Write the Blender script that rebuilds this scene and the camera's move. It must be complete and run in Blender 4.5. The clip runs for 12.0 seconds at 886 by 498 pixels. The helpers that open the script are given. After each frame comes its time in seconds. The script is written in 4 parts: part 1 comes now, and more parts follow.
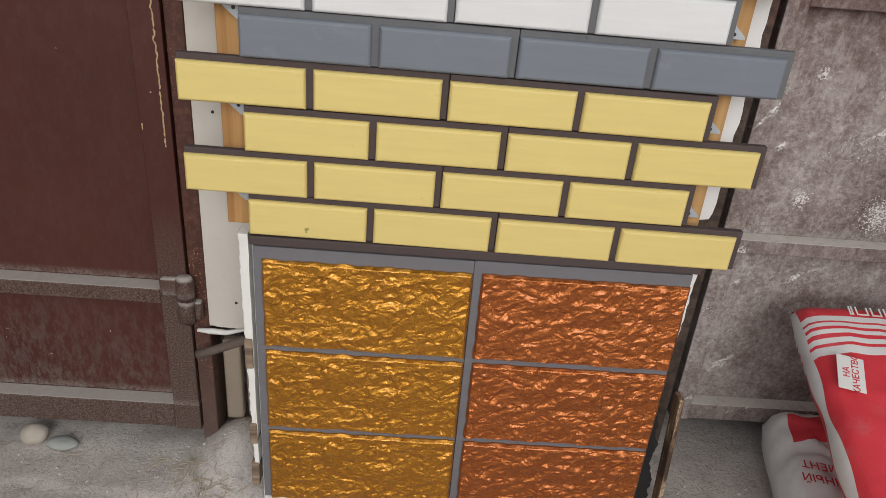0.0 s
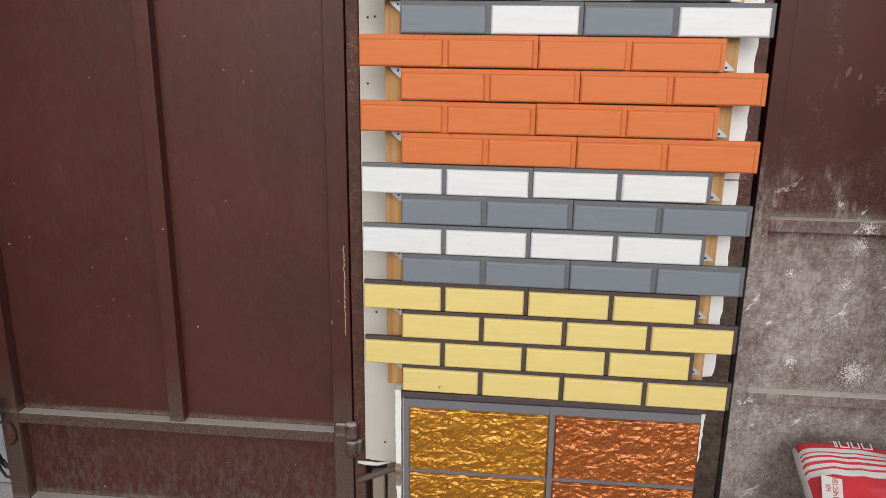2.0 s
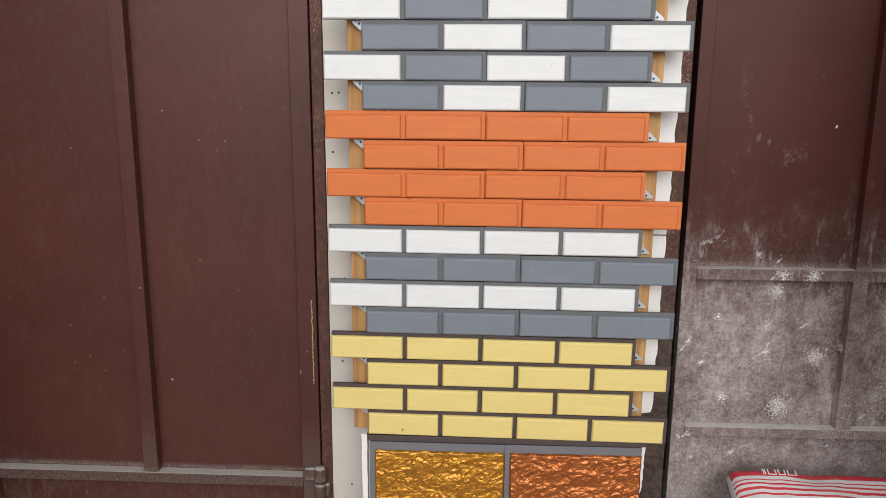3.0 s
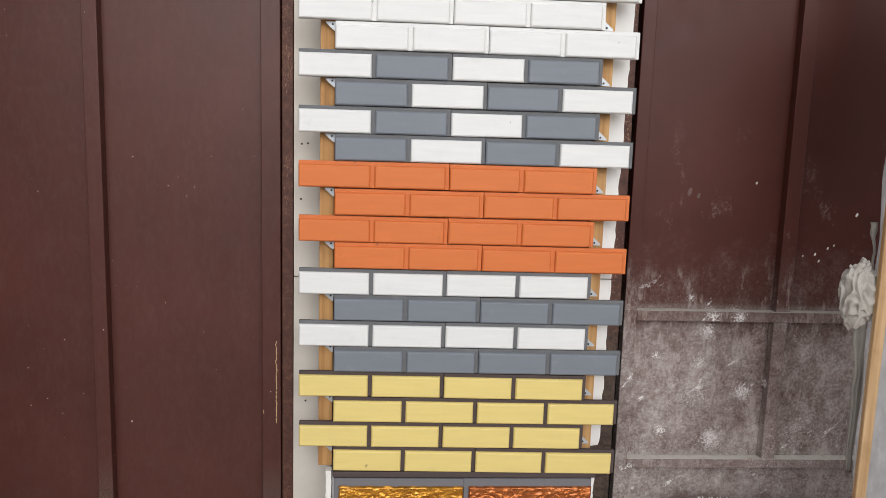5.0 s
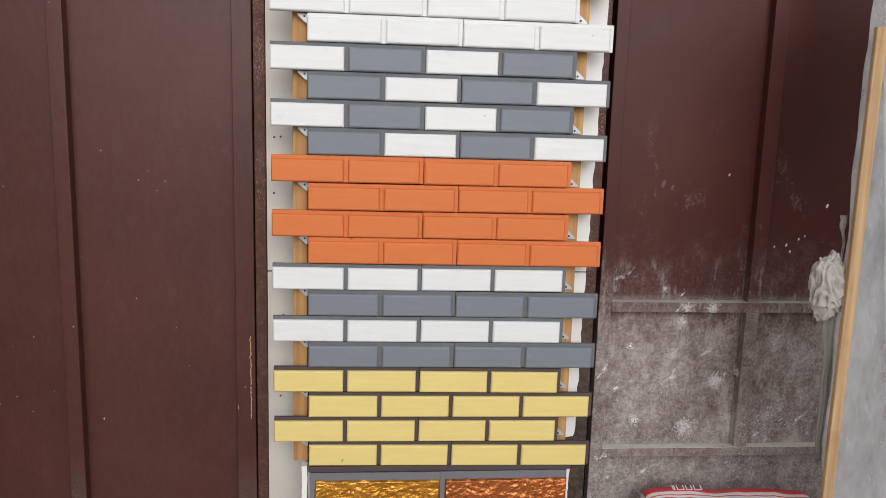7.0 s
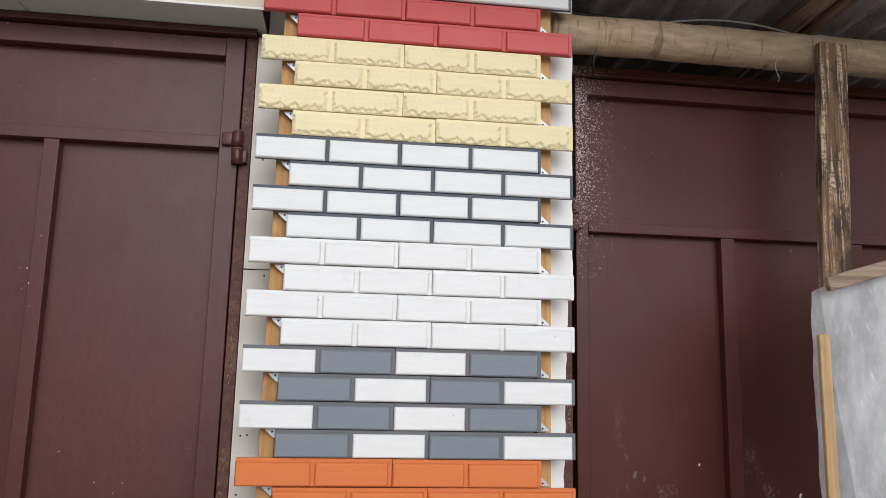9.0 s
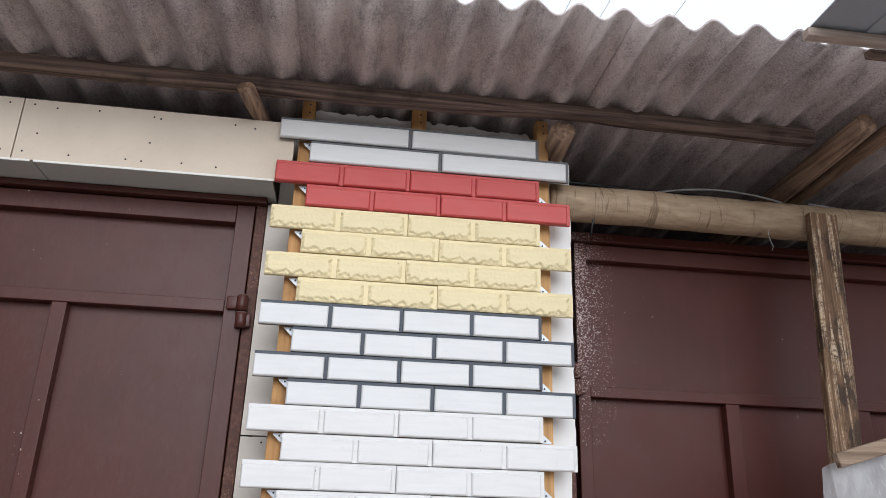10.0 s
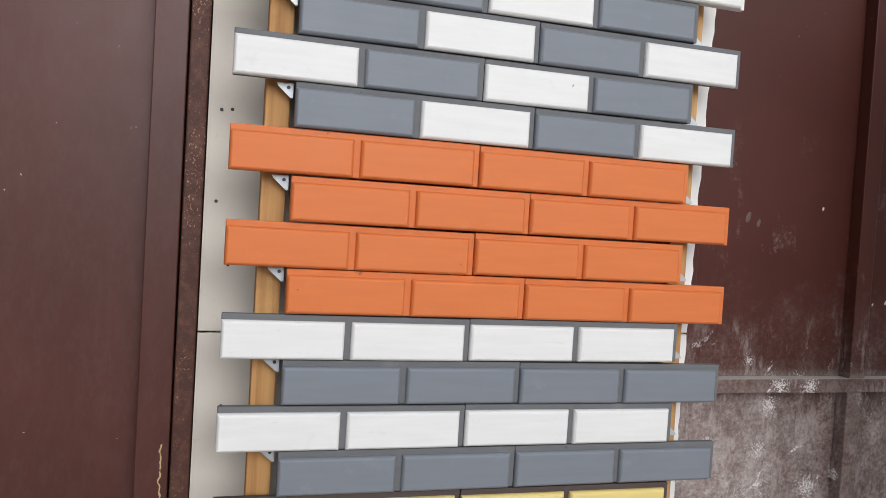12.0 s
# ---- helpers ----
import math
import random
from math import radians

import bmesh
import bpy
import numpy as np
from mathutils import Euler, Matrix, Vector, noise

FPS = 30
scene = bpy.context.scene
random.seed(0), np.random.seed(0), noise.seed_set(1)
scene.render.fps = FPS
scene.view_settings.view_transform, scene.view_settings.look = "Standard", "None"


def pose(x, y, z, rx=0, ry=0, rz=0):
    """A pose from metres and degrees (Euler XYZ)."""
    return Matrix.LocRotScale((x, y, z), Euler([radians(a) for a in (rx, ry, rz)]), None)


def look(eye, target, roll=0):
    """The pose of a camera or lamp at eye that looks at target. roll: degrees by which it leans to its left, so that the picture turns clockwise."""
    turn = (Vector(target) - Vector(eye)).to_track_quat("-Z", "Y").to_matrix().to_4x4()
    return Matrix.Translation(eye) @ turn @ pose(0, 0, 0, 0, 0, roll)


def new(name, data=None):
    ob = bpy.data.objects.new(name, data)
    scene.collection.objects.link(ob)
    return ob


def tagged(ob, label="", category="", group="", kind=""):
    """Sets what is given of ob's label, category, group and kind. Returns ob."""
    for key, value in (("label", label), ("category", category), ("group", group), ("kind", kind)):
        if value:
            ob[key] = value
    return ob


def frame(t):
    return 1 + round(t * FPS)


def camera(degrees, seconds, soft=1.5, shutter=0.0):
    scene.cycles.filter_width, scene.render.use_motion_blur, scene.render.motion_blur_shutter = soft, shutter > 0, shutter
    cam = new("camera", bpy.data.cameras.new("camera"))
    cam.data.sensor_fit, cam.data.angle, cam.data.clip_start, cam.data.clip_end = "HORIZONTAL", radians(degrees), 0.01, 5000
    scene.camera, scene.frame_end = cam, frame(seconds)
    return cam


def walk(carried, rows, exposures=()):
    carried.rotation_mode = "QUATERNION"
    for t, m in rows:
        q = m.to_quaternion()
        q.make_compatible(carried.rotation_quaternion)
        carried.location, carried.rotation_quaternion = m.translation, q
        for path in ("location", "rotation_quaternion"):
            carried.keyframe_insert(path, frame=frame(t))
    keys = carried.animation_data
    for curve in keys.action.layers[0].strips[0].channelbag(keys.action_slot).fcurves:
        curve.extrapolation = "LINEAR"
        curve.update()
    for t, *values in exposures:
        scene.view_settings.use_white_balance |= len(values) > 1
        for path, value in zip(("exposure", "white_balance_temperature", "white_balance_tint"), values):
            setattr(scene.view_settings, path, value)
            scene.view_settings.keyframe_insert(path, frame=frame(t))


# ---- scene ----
cam = camera(61.0, 12.0, soft=0.3)
PATH = [
    (0, (-0.043, -0.088, 1.142), (0.021, 1.674, 0.197), 4.9),
    (0.5, (-0.08, -0.182, 1.16), (-0.167, 1.605, 0.265), 4.4),
    (1, (-0.057, -0.337, 1.205), (-0.336, 1.474, 0.405), 2.7),
    (1.5, (-0.053, -0.483, 1.261), (-0.372, 1.386, 0.626), 0.6),
    (2, (-0.053, -0.722, 1.413), (-0.241, 1.197, 0.882), 0.7),
    (2.5, (0.017, -0.796, 1.461), (-0.051, 1.139, 0.961), 1.6),
    (3, (-0.042, -0.891, 1.479), (-0.123, 1.064, 1.066), 0.4),
    (3.2, (-0.084, -0.954, 1.497), (-0.16, 1.01, 1.129), -0.3),
    (4.8, (-0.159, -1.018, 1.5), (-0.044, 0.958, 1.215), 1.6),
    (5, (-0.151, -1.019, 1.492), (-0.031, 0.956, 1.205), 1.7),
    (5.5, (-0.145, -1.016, 1.493), (-0.008, 0.955, 1.179), 1.9),
    (6, (-0.149, -1.015, 1.494), (0.002, 0.953, 1.171), 2.0),
    (6.5, (-0.145, -1.016, 1.489), (0.012, 0.953, 1.176), 1.7),
    (6.7, (-0.145, -1.009, 1.502), (0.021, 0.957, 1.178), 1.7),
    (8.3, (-0.125, -1.013, 1.533), (0.117, 0.968, 1.393), 0.7),
    (8.5, (-0.132, -1.015, 1.55), (0.127, 0.968, 1.543), 0.7),
    (9, (-0.154, -1.035, 1.65), (0.094, 0.922, 1.98), 1.3),
    (9.5, (-0.154, -1.07, 1.705), (0.061, 0.823, 2.311), 1.7),
    (10, (-0.155, -1.068, 1.72), (0.063, 0.797, 2.407), 1.9),
    (10.5, (-0.161, -1.011, 1.67), (0.056, 0.912, 2.176), 3.8),
    (11, (-0.172, -0.81, 1.517), (0.064, 1.168, 1.7), 5.9),
    (11.5, (-0.256, -0.549, 1.368), (0.157, 1.408, 1.369), 5.7),
    (12, (-0.426, -0.185, 1.294), (0.144, 1.731, 1.227), 3.4),
]
EXPOSURES = [
    (0, -0.10, 6400, 10), (1, 0.04, 6350, 10), (2, 0.10, 6350, 10), (3, 0.10, 6350, 10), (6.5, 0.06, 6300, 10), (8.5, 0.05, 6200, 10),
    (9, 0.05, 6130, 10), (9.5, 0.04, 6000, 11), (10, 0.04, 5980, 11), (10.5, 0.04, 6000, 11), (11, 0.05, 6120, 10), (12, 0.10, 6200, 10),
]
walk(cam, [(t, look(eye, target, roll)) for t, eye, target, roll in PATH], EXPOSURES)
SKY, SUN = 1.26, 1.16

# ---- world and light ----
world = bpy.data.worlds.new("overcast_sky")
scene.world = world
world.use_nodes = True
wn = world.node_tree.nodes
wl = world.node_tree.links
wn.clear()
w_out = wn.new("ShaderNodeOutputWorld")
w_bg = wn.new("ShaderNodeBackground")
w_sky = wn.new("ShaderNodeTexSky")
w_sky.sky_type = "NISHITA"
w_sky.sun_disc = False
w_sky.sun_elevation = radians(20)
w_sky.sun_rotation = radians(170)
w_sky.air_density = 1.0
w_sky.dust_density = 4.0
w_hs = wn.new("ShaderNodeHueSaturation")
w_hs.inputs["Saturation"].default_value = 0.15
w_hs.inputs["Value"].default_value = 0.155
w_bg.inputs["Strength"].default_value = SKY
wl.new(w_sky.outputs[0], w_hs.inputs["Color"])
w_mix = wn.new("ShaderNodeMix")
w_mix.data_type = "RGBA"
w_mix.inputs[0].default_value = 0.75
w_mix.inputs[7].default_value = (0.96, 0.965, 0.98, 1)
wl.new(w_hs.outputs[0], w_mix.inputs[6])
wl.new(w_mix.outputs[2], w_bg.inputs["Color"])
wl.new(w_bg.outputs[0], w_out.inputs["Surface"])

sun_data = bpy.data.lights.new("sun", "SUN")
sun_data.energy = SUN
sun_data.angle = radians(38)
sun_data.color = (1.0, 0.985, 0.96)
sun_ob = new("sun", sun_data)
sun_ob.matrix_basis = look((0.5, -5.6, 3.6), (0.0, 1.0, 1.2))


# ---- materials ----
class Mat:
    """A small builder for node materials."""

    def __init__(self, name):
        self.m = bpy.data.materials.new(name)
        self.m.use_nodes = True
        self.t = self.m.node_tree
        self.b = self.t.nodes["Principled BSDF"]
        self.geo = self.t.nodes.new("ShaderNodeNewGeometry")
        self.co = self.t.nodes.new("ShaderNodeTexCoord")

    def link(self, a, b):
        self.t.links.new(a, b)

    def vec(self, space="Position", scale=(1, 1, 1), rot=(0, 0, 0)):
        n = self.t.nodes.new("ShaderNodeMapping")
        n.inputs["Scale"].default_value = scale
        n.inputs["Rotation"].default_value = rot
        self.link(self.geo.outputs["Position"] if space == "Position" else self.co.outputs["Object"], n.inputs["Vector"])
        return n.outputs[0]

    def slant(self, angle, scale):
        """Places turned about y first and stretched then."""
        n = self.t.nodes.new("ShaderNodeMapping")
        n.inputs["Scale"].default_value = scale
        self.link(self.vec("Position", (1, 1, 1), (0, angle, 0)), n.inputs["Vector"])
        return n.outputs[0]

    def noise(self, scale, detail=4, rough=0.55, vec=None, distort=0.0):
        n = self.t.nodes.new("ShaderNodeTexNoise")
        n.inputs["Scale"].default_value = scale
        n.inputs["Detail"].default_value = detail
        n.inputs["Roughness"].default_value = rough
        n.inputs["Distortion"].default_value = distort
        self.link(vec if vec is not None else self.vec(), n.inputs["Vector"])
        return n.outputs["Fac"]

    def ramp(self, fac, lo, hi, a=0.0, b=1.0):
        n = self.t.nodes.new("ShaderNodeMapRange")
        n.inputs["From Min"].default_value = lo
        n.inputs["From Max"].default_value = hi
        n.inputs["To Min"].default_value = a
        n.inputs["To Max"].default_value = b
        self.link(fac, n.inputs["Value"])
        return n.outputs[0]

    def math(self, op, a, b):
        n = self.t.nodes.new("ShaderNodeMath")
        n.operation = op
        for i, v in enumerate((a, b)):
            if isinstance(v, (int, float)):
                n.inputs[i].default_value = v
            else:
                self.link(v, n.inputs[i])
        return n.outputs[0]

    def mix(self, fac, a, b):
        n = self.t.nodes.new("ShaderNodeMix")
        n.data_type = "RGBA"
        for s, v in ((n.inputs[0], fac), (n.inputs[6], a), (n.inputs[7], b)):
            if isinstance(v, (int, float)):
                s.default_value = v
            elif isinstance(v, tuple):
                s.default_value = (*v, 1)
            else:
                self.link(v, s)
        return n.outputs[2]

    def axis(self, i, out=None):
        n = self.t.nodes.new("ShaderNodeSeparateXYZ")
        self.link(out if out is not None else self.geo.outputs["Position"], n.inputs[0])
        return n.outputs[i]

    def random(self):
        return self.t.nodes.new("ShaderNodeObjectInfo").outputs["Random"]

    def bump(self, height, strength, distance=0.002):
        n = self.t.nodes.new("ShaderNodeBump")
        n.inputs["Strength"].default_value = strength
        n.inputs["Distance"].default_value = distance
        self.link(height, n.inputs["Height"])
        self.link(n.outputs[0], self.b.inputs["Normal"])

    def done(self, colour, rough, metal=0.0, spec=0.5):
        for s, v in ((self.b.inputs["Base Color"], colour), (self.b.inputs["Roughness"], rough), (self.b.inputs["Metallic"], metal), (self.b.inputs["Specular IOR Level"], spec)):
            if isinstance(v, (int, float)):
                s.default_value = v
            elif isinstance(v, tuple):
                s.default_value = (*v, 1)
            else:
                self.link(v, s)
        return self.m


def brick_paint(name, col, smudge, rough=0.6, amount=0.5):
    """Painted moulded concrete: faint brush streaks, smudges, small pits."""
    m = Mat(name)
    streak = m.noise(16, 3, 0.55, m.vec("Position", (0.5, 1, 5)))
    blot = m.noise(16, 5, 0.65)
    fine = m.noise(420, 2, 0.5)
    dark = tuple(c * 0.945 for c in col)
    light = tuple(min(1, c * 1.02) for c in col)
    c = m.mix(m.ramp(streak, 0.3, 0.7), dark, light)
    c = m.mix(m.ramp(m.random(), 0, 1, 0.0, 0.22), c, dark)
    c = m.mix(m.ramp(blot, 0.6, 0.8, 0, amount), c, smudge)
    pits = m.noise(60, 2, 0.5)
    c = m.mix(m.ramp(pits, 0.755, 0.785, 0, 0.75), c, tuple(x * 0.35 for x in smudge))
    grime = m.noise(34, 6, 0.8, m.vec("Position", (0.5, 1, 1.6)))
    c = m.mix(m.ramp(grime, 0.60, 0.72, 0, amount * 0.55), c, tuple(x * 0.62 for x in smudge))
    m.bump(m.math("ADD", m.math("MULTIPLY", streak, 0.25), m.math("MULTIPLY", fine, 0.6)), 0.10, 0.001)
    return m.done(c, m.ramp(blot, 0.3, 0.8, rough - 0.08, rough + 0.12), 0, 0.3)


WHITE = brick_paint("white_brick_paint", (0.69, 0.683, 0.668), (0.50, 0.49, 0.45), 0.55, 0.45)
COOLWHITE = brick_paint("cool_white_paint", (0.66, 0.662, 0.652), (0.5, 0.52, 0.52), 0.5, 0.35)
GREY = brick_paint("slate_grey_paint", (0.175, 0.192, 0.218), (0.25, 0.265, 0.285), 0.5, 0.5)
ORANGE = brick_paint("terracotta_orange_paint", (0.585, 0.158, 0.042), (0.57, 0.22, 0.085), 0.5, 0.4)
YELLOW = brick_paint("straw_yellow_paint", (0.705, 0.555, 0.20), (0.60, 0.48, 0.20), 0.5, 0.45)
CREAM = brick_paint("cream_paint", (0.72, 0.62, 0.375), (0.60, 0.51, 0.29), 0.55, 0.3)
RED = brick_paint("brick_red_paint", (0.47, 0.072, 0.066), (0.50, 0.13, 0.11), 0.5, 0.4)
G_DARK = brick_paint("dark_grey_joint", (0.085, 0.095, 0.11), (0.14, 0.15, 0.16), 0.7, 0.5)
G_GREY = brick_paint("grey_joint", (0.135, 0.137, 0.142), (0.21, 0.21, 0.212), 0.7, 0.6)
G_STONE = brick_paint("neutral_grey_joint", (0.165, 0.160, 0.170), (0.25, 0.25, 0.255), 0.65, 0.4)
G_BROWN = brick_paint("dark_brown_joint", (0.075, 0.055, 0.052), (0.13, 0.11, 0.10), 0.7, 0.5)


def foil_stone(name, col, light):
    """Metallic paint on a hewn face, with some of its glints in the colour."""
    m = Mat(name)
    a = m.noise(110, 5, 0.68, m.vec("Object", (1, 1, 1.7), (0, 0.4, 0)), 0.8)
    b = m.noise(190, 3, 0.6, m.vec("Object"))
    # lighter tone on the raised grain adds painted glints to the paint
    c = m.mix(m.ramp(a, 0.3, 0.7), col, light)
    m.bump(m.math("ADD", a, m.math("MULTIPLY", b, 0.3)), 0.5, 0.003)
    m.b.inputs["Coat Weight"].default_value = 0.45
    m.b.inputs["Coat Roughness"].default_value = 0.20
    return m.done(c, m.ramp(b, 0.3, 0.7, 0.25, 0.36), 0.86)


GOLD = foil_stone("gold_metallic_paint", (0.46, 0.185, 0.012), (0.66, 0.31, 0.035))
COPPER = foil_stone("copper_metallic_paint", (0.36, 0.095, 0.020), (0.60, 0.19, 0.045))


def gate_paint(name, dusty, gloss, base=(0.068, 0.0195, 0.0142)):
    """Brown gloss paint on sheet steel, dust on ledges and low down, chips and lime splashes."""
    m = Mat(name)
    z = m.axis(2)
    x = m.axis(0)
    big = m.noise(2.3, 4, 0.6)
    mid = m.noise(14, 6, 0.7)
    fine = m.noise(90, 4, 0.7)
    c = m.mix(m.ramp(big, 0.3, 0.7), tuple(v * 0.88 for v in base), tuple(v * 1.2 for v in base))
    drip = m.noise(26, 3, 0.6, m.vec("Position", (1, 1, 0.05)))
    c = m.mix(m.ramp(drip, 0.55, 0.8, 0, 0.12), c, tuple(v * 1.9 for v in base))
    # dust low on the sheet, with a torn upper border
    edge = m.math("ADD", z, m.math("MULTIPLY", m.math("SUBTRACT", mid, 0.5), 0.22 if dusty else 0.35))
    edge = m.math("ADD", edge, m.math("MULTIPLY", m.math("SUBTRACT", big, 0.5), 0.14 if dusty else 0.5))
    gran = m.math("ADD", m.math("MULTIPLY", m.noise(120, 6, 0.75), 0.6), m.math("MULTIPLY", m.noise(14, 7, 0.7, m.vec("Position", (1, 1, 0.7))), 0.4))
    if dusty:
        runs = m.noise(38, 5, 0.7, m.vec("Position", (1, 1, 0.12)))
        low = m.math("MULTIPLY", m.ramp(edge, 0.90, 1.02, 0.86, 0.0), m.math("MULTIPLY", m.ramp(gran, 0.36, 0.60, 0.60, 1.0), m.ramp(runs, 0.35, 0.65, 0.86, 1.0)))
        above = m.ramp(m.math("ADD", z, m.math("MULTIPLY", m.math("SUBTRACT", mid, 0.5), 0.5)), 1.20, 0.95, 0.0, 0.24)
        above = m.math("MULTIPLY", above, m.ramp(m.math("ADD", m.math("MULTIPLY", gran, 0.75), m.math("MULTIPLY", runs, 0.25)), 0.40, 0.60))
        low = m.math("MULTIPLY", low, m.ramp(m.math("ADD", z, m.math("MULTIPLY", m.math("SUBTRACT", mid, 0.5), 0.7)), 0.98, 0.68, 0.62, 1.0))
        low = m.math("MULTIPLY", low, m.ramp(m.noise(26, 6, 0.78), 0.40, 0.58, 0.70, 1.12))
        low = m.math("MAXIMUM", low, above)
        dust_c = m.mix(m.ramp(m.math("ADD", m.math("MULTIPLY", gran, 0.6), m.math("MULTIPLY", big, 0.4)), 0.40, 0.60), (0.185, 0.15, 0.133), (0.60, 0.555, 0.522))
    else:
        low = m.math("MULTIPLY", m.ramp(edge, -0.08, 0.36, 0.55, 0.05), m.ramp(m.noise(70, 6, 0.8, m.vec("Position", (1, 1, 0.4))), 0.44, 0.60, 0.0, 1.0))
        dust_c = m.mix(m.ramp(mid, 0.3, 0.7), (0.10, 0.078, 0.068), (0.26, 0.225, 0.20))
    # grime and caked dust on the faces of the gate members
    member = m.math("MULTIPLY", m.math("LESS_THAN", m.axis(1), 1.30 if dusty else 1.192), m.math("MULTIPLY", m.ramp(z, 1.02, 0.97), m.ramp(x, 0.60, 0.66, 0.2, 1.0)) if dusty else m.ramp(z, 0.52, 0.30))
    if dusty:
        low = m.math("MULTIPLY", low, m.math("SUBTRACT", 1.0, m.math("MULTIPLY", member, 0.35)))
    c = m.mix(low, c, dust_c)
    if dusty:
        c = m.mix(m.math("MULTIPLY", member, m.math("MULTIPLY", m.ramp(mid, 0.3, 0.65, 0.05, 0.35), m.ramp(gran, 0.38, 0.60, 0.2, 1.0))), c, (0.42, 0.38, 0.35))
    else:
        grit = m.ramp(m.noise(300, 5, 0.85), 0.44, 0.60)
        c = m.mix(m.math("MULTIPLY", member, 0.75), c, m.mix(grit, (0.045, 0.024, 0.018), (0.20, 0.155, 0.13)))
    # ledges
    up = m.ramp(m.axis(2, m.geo.outputs["Normal"]), 0.45, 0.85)
    ledge = m.math("MULTIPLY", up, m.ramp(z, 1.2, 0.9, 0.25, 0.95))
    c = m.mix(ledge, c, m.mix(fine, (0.56, 0.525, 0.47), (0.74, 0.70, 0.635)) if dusty else m.mix(fine, (0.36, 0.325, 0.29), (0.54, 0.50, 0.45)))
    for zl in ((0.974, 0.476, 0.045) if dusty else (0.327, 0.037)):
        near = m.math("MULTIPLY", m.ramp(z, zl + 0.018, zl + 0.002, 0, 0.5), m.math("GREATER_THAN", z, zl))
        c = m.mix(m.math("MULTIPLY", near, m.math("MULTIPLY", m.ramp(mid, 0.3, 0.6, 0.2, 1.0), m.ramp(m.noise(160, 5, 0.8), 0.40, 0.58, 0.15, 1.0))), c, (0.40, 0.365, 0.325))
    # chips and splashes
    chip = m.math("MULTIPLY", m.ramp(m.noise(85, 2, 0.4), 0.775, 0.795), m.ramp(m.noise(3.1, 2, 0.5), 0.5, 0.58))
    c = m.mix(chip, c, (0.42, 0.34, 0.30))
    if dusty:
        # lime splashes: clustered flecks and a few slanting scrapes
        patch = m.ramp(m.noise(4.2, 3, 0.6), 0.44, 0.62, -0.12, 0.02)
        for cx, cz, cr in ((0.868, 0.900, 0.05), (0.844, 0.789, 0.045), (0.996, 0.694, 0.065), (0.903, 0.533, 0.085), (0.697, 0.816, 0.028), (0.865, 0.955, 0.05), (0.950, 0.955, 0.05), (1.125, 0.822, 0.018), (0.730, 0.56, 0.04), (0.80, 1.01, 0.028)):
            dx = m.math("MULTIPLY", m.math("SUBTRACT", x, cx), 1 / cr)
            dz = m.math("MULTIPLY", m.math("SUBTRACT", z, cz), 1 / cr)
            d = m.math("POWER", m.math("ADD", m.math("MULTIPLY", dx, dx), m.math("MULTIPLY", dz, dz)), 0.5)
            patch = m.math("MAXIMUM", patch, m.ramp(d, 0.1, 1.1, 0.115, -0.12))
        spl = m.ramp(m.math("ADD", m.noise(210, 6, 0.8), patch), 0.575, 0.62)
        scrape = m.math("MULTIPLY", m.ramp(m.noise(11, 3, 0.6, m.slant(0.75, (0.9, 1, 2.4))), 0.665, 0.71), m.ramp(m.noise(190, 4, 0.75), 0.45, 0.52))
        spl = m.math("MAXIMUM", spl, scrape)
        lowz = m.ramp(z, 1.14, 0.96, 0.0, 0.95)
        c = m.mix(m.math("MULTIPLY", spl, lowz), c, (0.78, 0.755, 0.735))
        runs2 = m.math("MULTIPLY", m.ramp(m.noise(30, 5, 0.75, m.vec("Position", (1, 1, 0.28))), 0.54, 0.66), m.ramp(m.math("ADD", z, m.math("MULTIPLY", m.math("SUBTRACT", mid, 0.5), 0.35)), 1.15, 0.97, 0.0, 0.6))
        c = m.mix(runs2, c, (0.42, 0.36, 0.335))
        lean = m.math("MULTIPLY", m.ramp(x, 0.72, 0.56), m.ramp(z, 1.95, 2.3, 0.0, 1.0))
        spray = m.ramp(m.math("ADD", m.noise(230, 3, 0.6), m.math("MULTIPLY", lean, 0.16)), 0.66, 0.69, 0, 0.75)
        c = m.mix(m.math("MULTIPLY", spray, m.math("GREATER_THAN", lean, 0.02)), c, (0.56, 0.44, 0.41))
        smear = m.math("MULTIPLY", m.ramp(m.noise(9, 4, 0.7, m.vec("Position", (1, 1, 0.45))), 0.60, 0.68), m.ramp(m.noise(120, 4, 0.8), 0.45, 0.6))
        c = m.mix(m.math("MULTIPLY", smear, m.ramp(z, 1.0, 1.6, 0.75, 0.0)), c, (0.36, 0.28, 0.26))
    rough = m.math("ADD", m.ramp(mid, 0.3, 0.7, 0.36, 0.48), m.math("MULTIPLY", low, 0.4))
    m.bump(m.math("ADD", m.math("MULTIPLY", fine, 0.3), big), 0.12, 0.004)
    return m.done(c, rough, 0, gloss)


GATE_L = gate_paint("brown_gate_paint", False, 0.35)
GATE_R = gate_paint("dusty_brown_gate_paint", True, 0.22)


